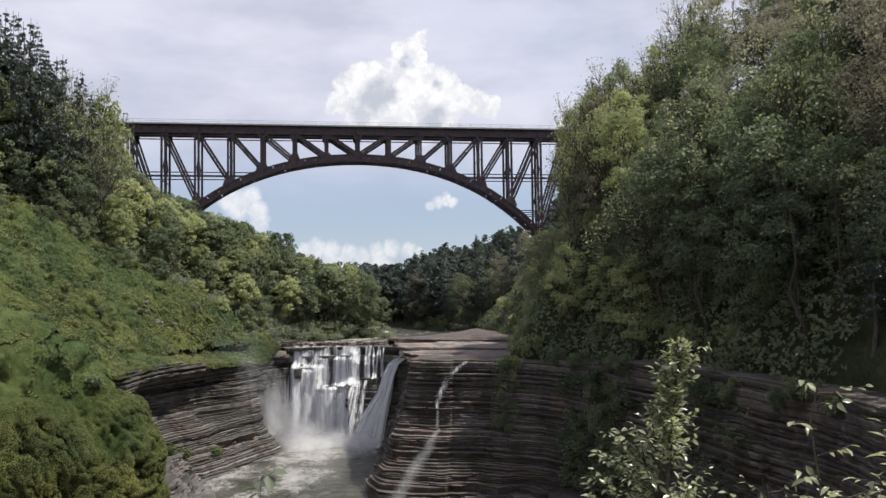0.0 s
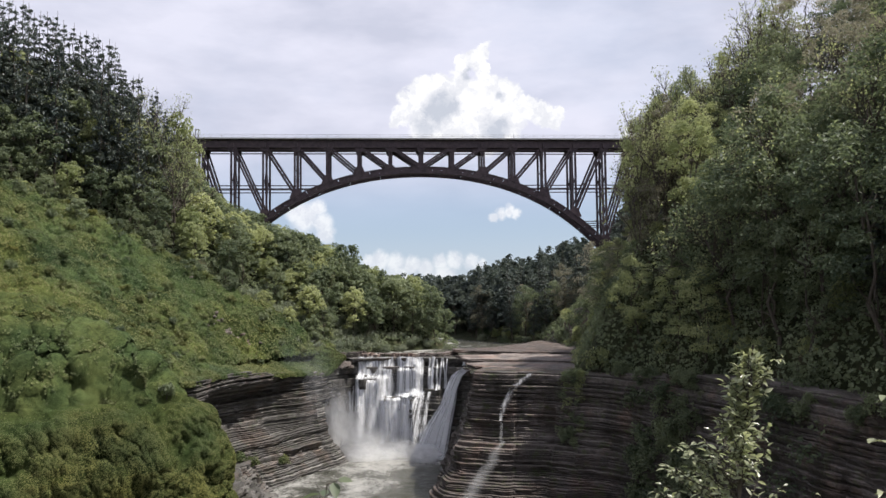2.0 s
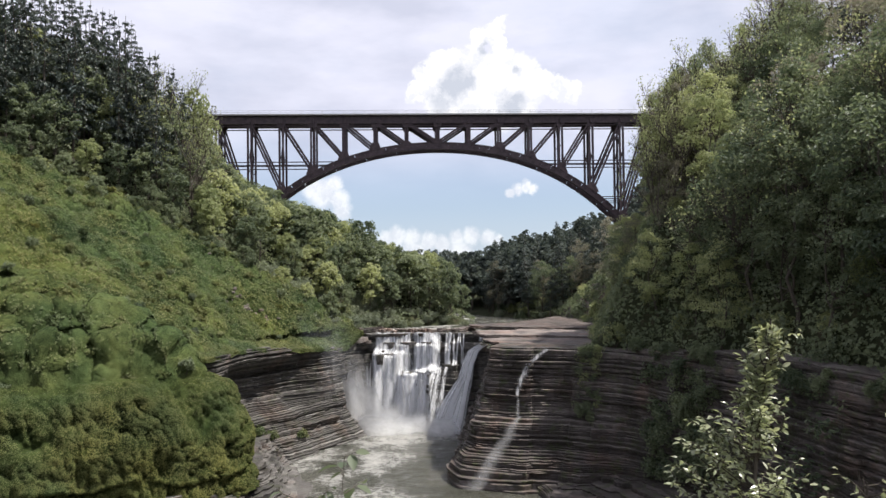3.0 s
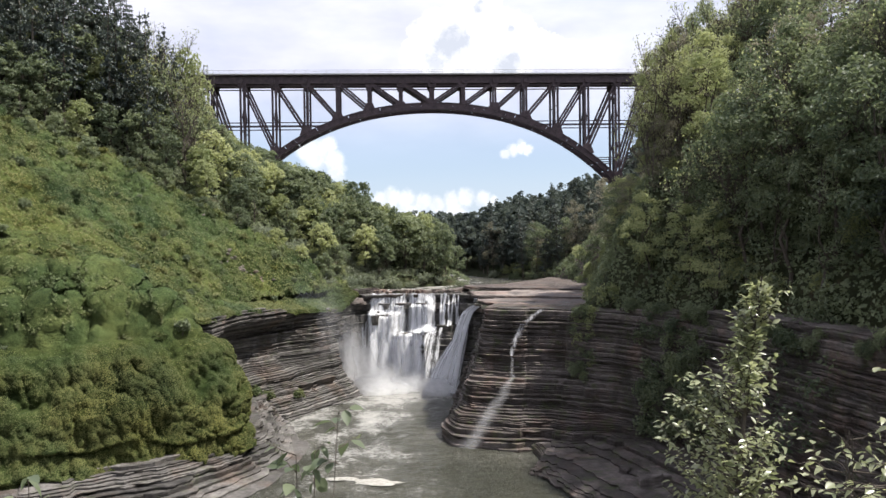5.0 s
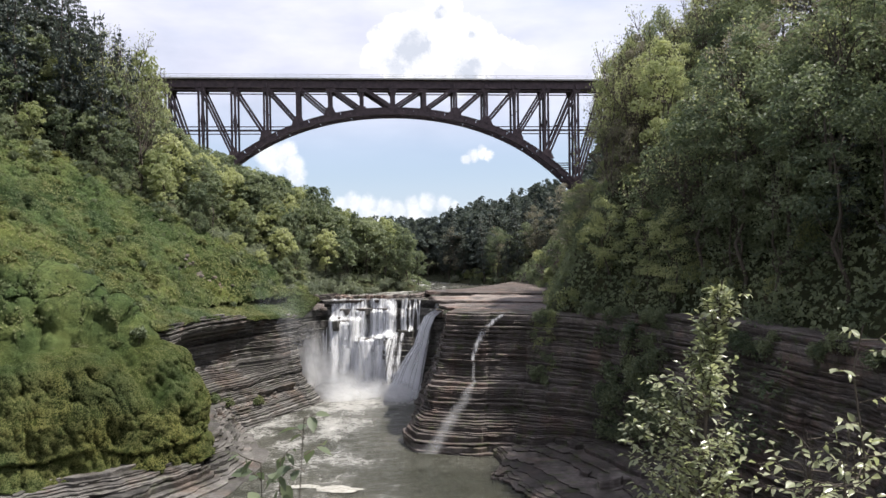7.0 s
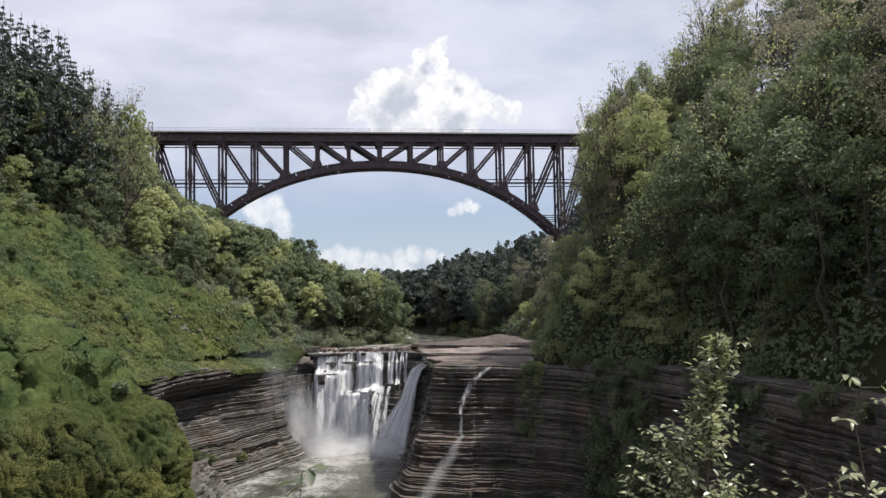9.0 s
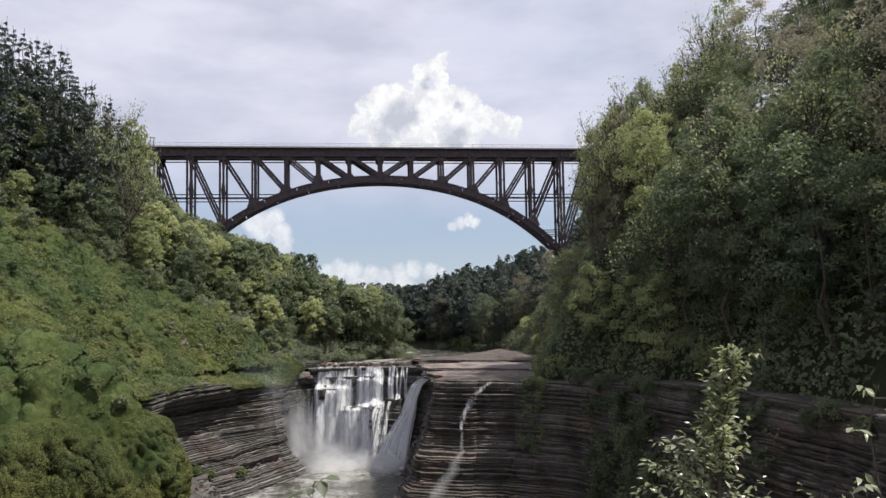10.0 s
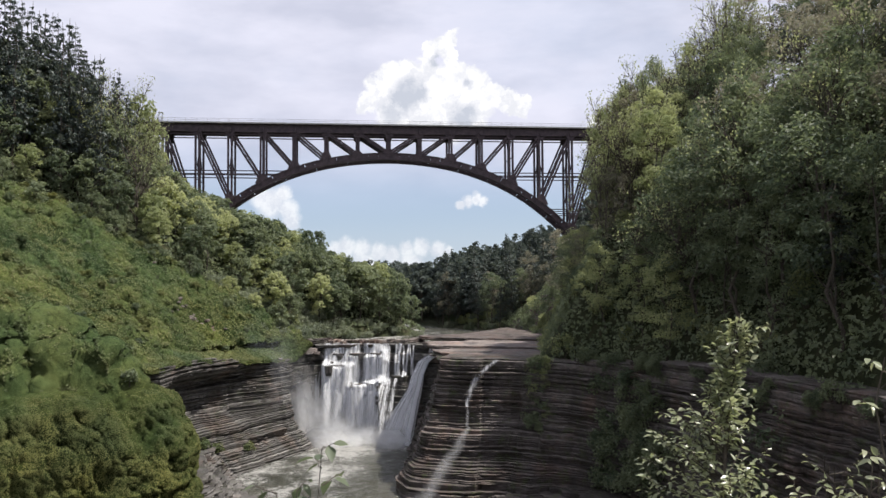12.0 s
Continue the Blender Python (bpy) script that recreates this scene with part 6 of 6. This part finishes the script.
strata(outcrop, Contour([(-98, 153, 0, 0, 0, 0), (-94.5, 150.5, 0, 0, 0, 0), (-91, 150.5, 0, 0, 0, 0), (-87.5, 153.5, 0, 0, 0, 0)], 0.5), 44.0, 50.5, lambda c, z: -(z - 44) * 0.1 + np.zeros(len(c.s)), ROCK_L, 83, (0.25, 0.6), 0.4, 6.0)

# ---- plants at the viewer's feet ----


def leaf_mesh(name, length, width, curl, mat):
    """A pointed oval blade folded along its midrib."""
    st = [(0.0, 0.0), (0.18, 0.62), (0.42, 1.0), (0.7, 0.74), (1.0, 0.0)]
    V, F = [], []
    for u, w in st:
        z = -curl * length * u * u
        V += [(u * length, -w * width / 2, z + w * width * 0.16), (u * length, 0, z), (u * length, w * width / 2, z + w * width * 0.16)]
    for i in range(4):
        for j in (0, 1):
            a = i * 3 + j
            q = [a, a + 3, a + 4, a + 1]
            if i == 0:
                q = [1, a + 3, a + 4]
            elif i == 3:
                q = [a, 13, a + 1]
            F.append(tuple(q))
    me = bpy.data.meshes.new(name)
    me.from_pydata(V, [], F)
    me.materials.append(mat)
    me.polygons.foreach_set("use_smooth", [True] * len(me.polygons))
    return me


def leaf_frame(p, along, up, size):
    x = Vector(along).normalized()
    y = Vector(up).cross(x)
    y = y.normalized() if y.length > 1e-4 else Vector((0, 1, 0))
    z = x.cross(y)
    m = Matrix((x, y, z)).transposed().to_4x4()
    m.translation = p
    return m @ Matrix.Scale(size, 4)


def plant(name, label, seed, stems, twigs, leaf_len, leaf_wide, per, mat, max_parts=300, category="shrub", twig_r=0.004, droop=0.35):
    """stems: list of paths; twigs: list of (start, end). Each twig carries alternate leaves."""
    rng = np.random.default_rng(seed)
    ob = empty(name, label, category)
    for path, r0, r1 in stems:
        V, F = tube(path, np.linspace(r0, r1, len(path)), 7)
        mesh_part("stem", np.array(V), F, BARK, ob)
    shapes = [leaf_mesh("leaf", leaf_len, leaf_wide * w, c, mat) for w, c in ((1.0, 0.15), (0.9, 0.3), (1.1, 0.05), (0.8, 0.45))]
    spots = []
    for a, b in twigs:
        a, b = np.array(a, float), np.array(b, float)
        path = bent(a, b, rng, 4, 0.05)
        V, F = tube(path, np.linspace(twig_r, twig_r * 0.4, 5), 5)
        mesh_part("twig", np.array(V), F, BARK, ob)
        d = unit(b - a)
        side = unit(np.cross(d, [0, 0, 1.0]))
        for i in range(per):
            f = 0.25 + 0.75 * (i + 0.5) / per
            p = np.array(path[0]) * (1 - f) + np.array(path[-1]) * f
            j = min(int(f * 4), 3)
            p = np.array(path[j]) + (np.array(path[j + 1]) - np.array(path[j])) * (f * 4 - j)
            s = 1 if i % 2 else -1
            along = unit(d * (0.55 if i < per - 1 else 1.5) + side * s * 0.8 + rng.normal(size=3) * 0.3 - np.array([0, 0, droop]))
            up = unit(np.array([0, 0, 1.0]) + rng.normal(size=3) * 0.45)
            spots.append((leaf_frame(Vector(p), along, up, rng.uniform(0.6, 1.15)), int(rng.integers(0, 4))))
    order = sorted(range(len(spots)), key=lambda i: -spots[i][0].translation.z)
    rest_v, rest_f = [], []
    for n, i in enumerate(order):
        m, k = spots[i]
        if n < max_parts:
            lf = new("leaf", shapes[k])
            lf.parent = ob
            lf.matrix_basis = m
        else:
            o = len(rest_v)
            rest_v += [tuple(m @ v.co) for v in shapes[k].vertices]
            rest_f += [tuple(o + q for q in p.vertices) for p in shapes[k].polygons]
    if rest_v:
        tagged(mesh_part("foliage", rest_v, rest_f, mat, ob), kind="stuff")
    return ob


pl = np.random.default_rng(9)


def floor_z(x, y):
    return float(ground(np.array([x]), np.array([y]))[0])


# tall sapling just below the rim
sx, sy = 1.19, 4.36
stem = [(sx - 0.02, sy, floor_z(sx, sy) - 0.2), (sx, sy, 33.2), (sx + 0.01, sy, 34.2), (sx + 0.05, sy - 0.01, 34.75), (sx + 0.10, sy - 0.02, 35.05), (sx + 0.115, sy - 0.03, 35.21)]
STEM_Z, STEM_X = [p[2] for p in stem], [p[0] for p in stem]
twigs = []
for i in range(240):
    top = 35.21 - (i / 240.0) ** 0.85 * 1.75
    half = np.interp(35.21 - top, [0, 0.15, 0.35, 0.5, 0.8, 1.2, 1.75], [0.05, 0.12, 0.16, 0.27, 0.39, 0.44, 0.46])
    a = pl.uniform(0, 2 * math.pi)
    r = half * pl.uniform(0.35, 1.0)
    zs = top - 0.10 - r * 0.55
    x0 = float(np.interp(zs, STEM_Z, STEM_X))
    shift = -0.08 if 0.45 < 35.21 - top else 0.0
    twigs.append(((x0, sy, zs), (x0 + shift + math.cos(a) * r, sy + math.sin(a) * r * 0.8, top - 0.02)))
twigs.append(((sx + 0.09, sy - 0.02, 34.96), (sx + 0.27, sy - 0.04, 35.14)))
plant("sapling", "slender sapling with glossy sunlit oval leaves at the rim", 91, [(stem, 0.016, 0.004)], twigs, 0.052, 0.023, 15, SHINY_LEAF, category="sapling")

# shrubs farther along the rim
sx2, sy2 = 1.78, 3.80
stem2 = [(sx2 - 0.05, sy2, floor_z(sx2, sy2) - 0.2), (sx2, sy2, 33.6), (sx2 + 0.02, sy2, 34.4), (sx2 - 0.03, sy2, 34.8), (sx2 + 0.01, sy2 - 0.02, 35.02)]
tw = [((sx2, sy2, 34.3 + 0.7 * f), (sx2 + c * 0.17, sy2 - 0.08 + s * 0.1, 34.38 + 0.66 * f)) for f, c, s in ((0.0, -1, 0.3), (0.12, 1.0, -0.2), (0.35, -0.9, -0.3), (0.5, 0.9, 0.5), (0.68, -0.9, 0.1), (0.82, 0.6, 0.2), (0.93, 1.3, 0.0), (0.97, -0.5, 0.4))]
plant("sapling", "thin leaning sapling with few pale leaves at the rim", 92, [(stem2, 0.009, 0.003)], tw, 0.062, 0.030, 5, SHINY_LEAF, category="sapling", droop=0.5)
for bx, by, n, hi, wide, leaf, lab, sd in (
        (1.62, 3.95, 55, 34.62, 0.34, 0.058, "low leafy shrub in front of the dark gorge wall", 93),
        (1.98, 3.15, 85, 34.92, 0.40, 0.066, "broad-leaved green shrub beside the viewpoint", 94),
        (2.12, 3.55, 110, 34.86, 0.36, 0.064, "leafy sunlit shrub at the edge of the viewpoint", 98),
        (1.72, 3.55, 110, 34.58, 0.42, 0.060, "tangled pale-leaved shrub at the edge of the viewpoint", 99),
        (1.36, 4.05, 45, 34.30, 0.30, 0.058, "low tangle of leafy twigs under the sapling", 95)):
    gz0 = floor_z(bx, by)
    st, tws = [], []
    for i in range(5):
        a = pl.uniform(0, 6.28)
        tip = (bx + math.cos(a) * wide * 0.5, by + math.sin(a) * wide * 0.5, hi - pl.uniform(0.05, 0.4))
        st.append(([(bx, by, gz0 - 0.15), (bx + (tip[0] - bx) * 0.3, by + (tip[1] - by) * 0.3, (gz0 + tip[2]) / 2), tip], 0.008, 0.003))
        for j in range(n // 5 + 1):
            f = pl.uniform(0.55, 1.0)
            p = (bx + (tip[0] - bx) * f, by + (tip[1] - by) * f, gz0 + (tip[2] - gz0) * f)
            q = (p[0] + pl.normal() * wide * 0.45, p[1] + pl.normal() * wide * 0.3, min(hi, p[2] + abs(pl.normal()) * 0.16))
            tws.append((p, q))
    plant("leafy_shrub", lab, sd, st, tws, leaf, leaf * 0.5, 5, SHINY_LEAF, max_parts=120)
# dark-leaved shoots in front of the pool
for bx, by, tops, lab, sd in (
        (-1.02, 3.62, [(-0.84, 3.62, 34.62), (-0.95, 3.60, 34.44), (-1.05, 3.63, 34.42)], "dark shoots with drooping oval leaves above the pool", 96),
        (-2.10, 3.20, [(-2.10, 3.18, 34.42), (-2.02, 3.2, 34.3)], "small dark leafy shoot at the rim", 97)):
    gz0 = floor_z(bx, by)
    st, tws = [], []
    for tx, ty, tz in tops:
        st.append(([(bx, by, gz0 - 0.15), ((bx + tx) / 2, (by + ty) / 2, (gz0 + tz) / 2 + 0.3), (tx, ty, tz)], 0.0035, 0.002))
        for j in range(4):
            tws.append(((tx, ty, tz - 0.08 * j), (tx + pl.normal() * 0.05, ty + pl.normal() * 0.05, tz - 0.08 * j + 0.04)))
    plant("leafy_shoots", lab, sd, st, tws, 0.10, 0.055, 3, LEAF, category="plant", droop=0.9)
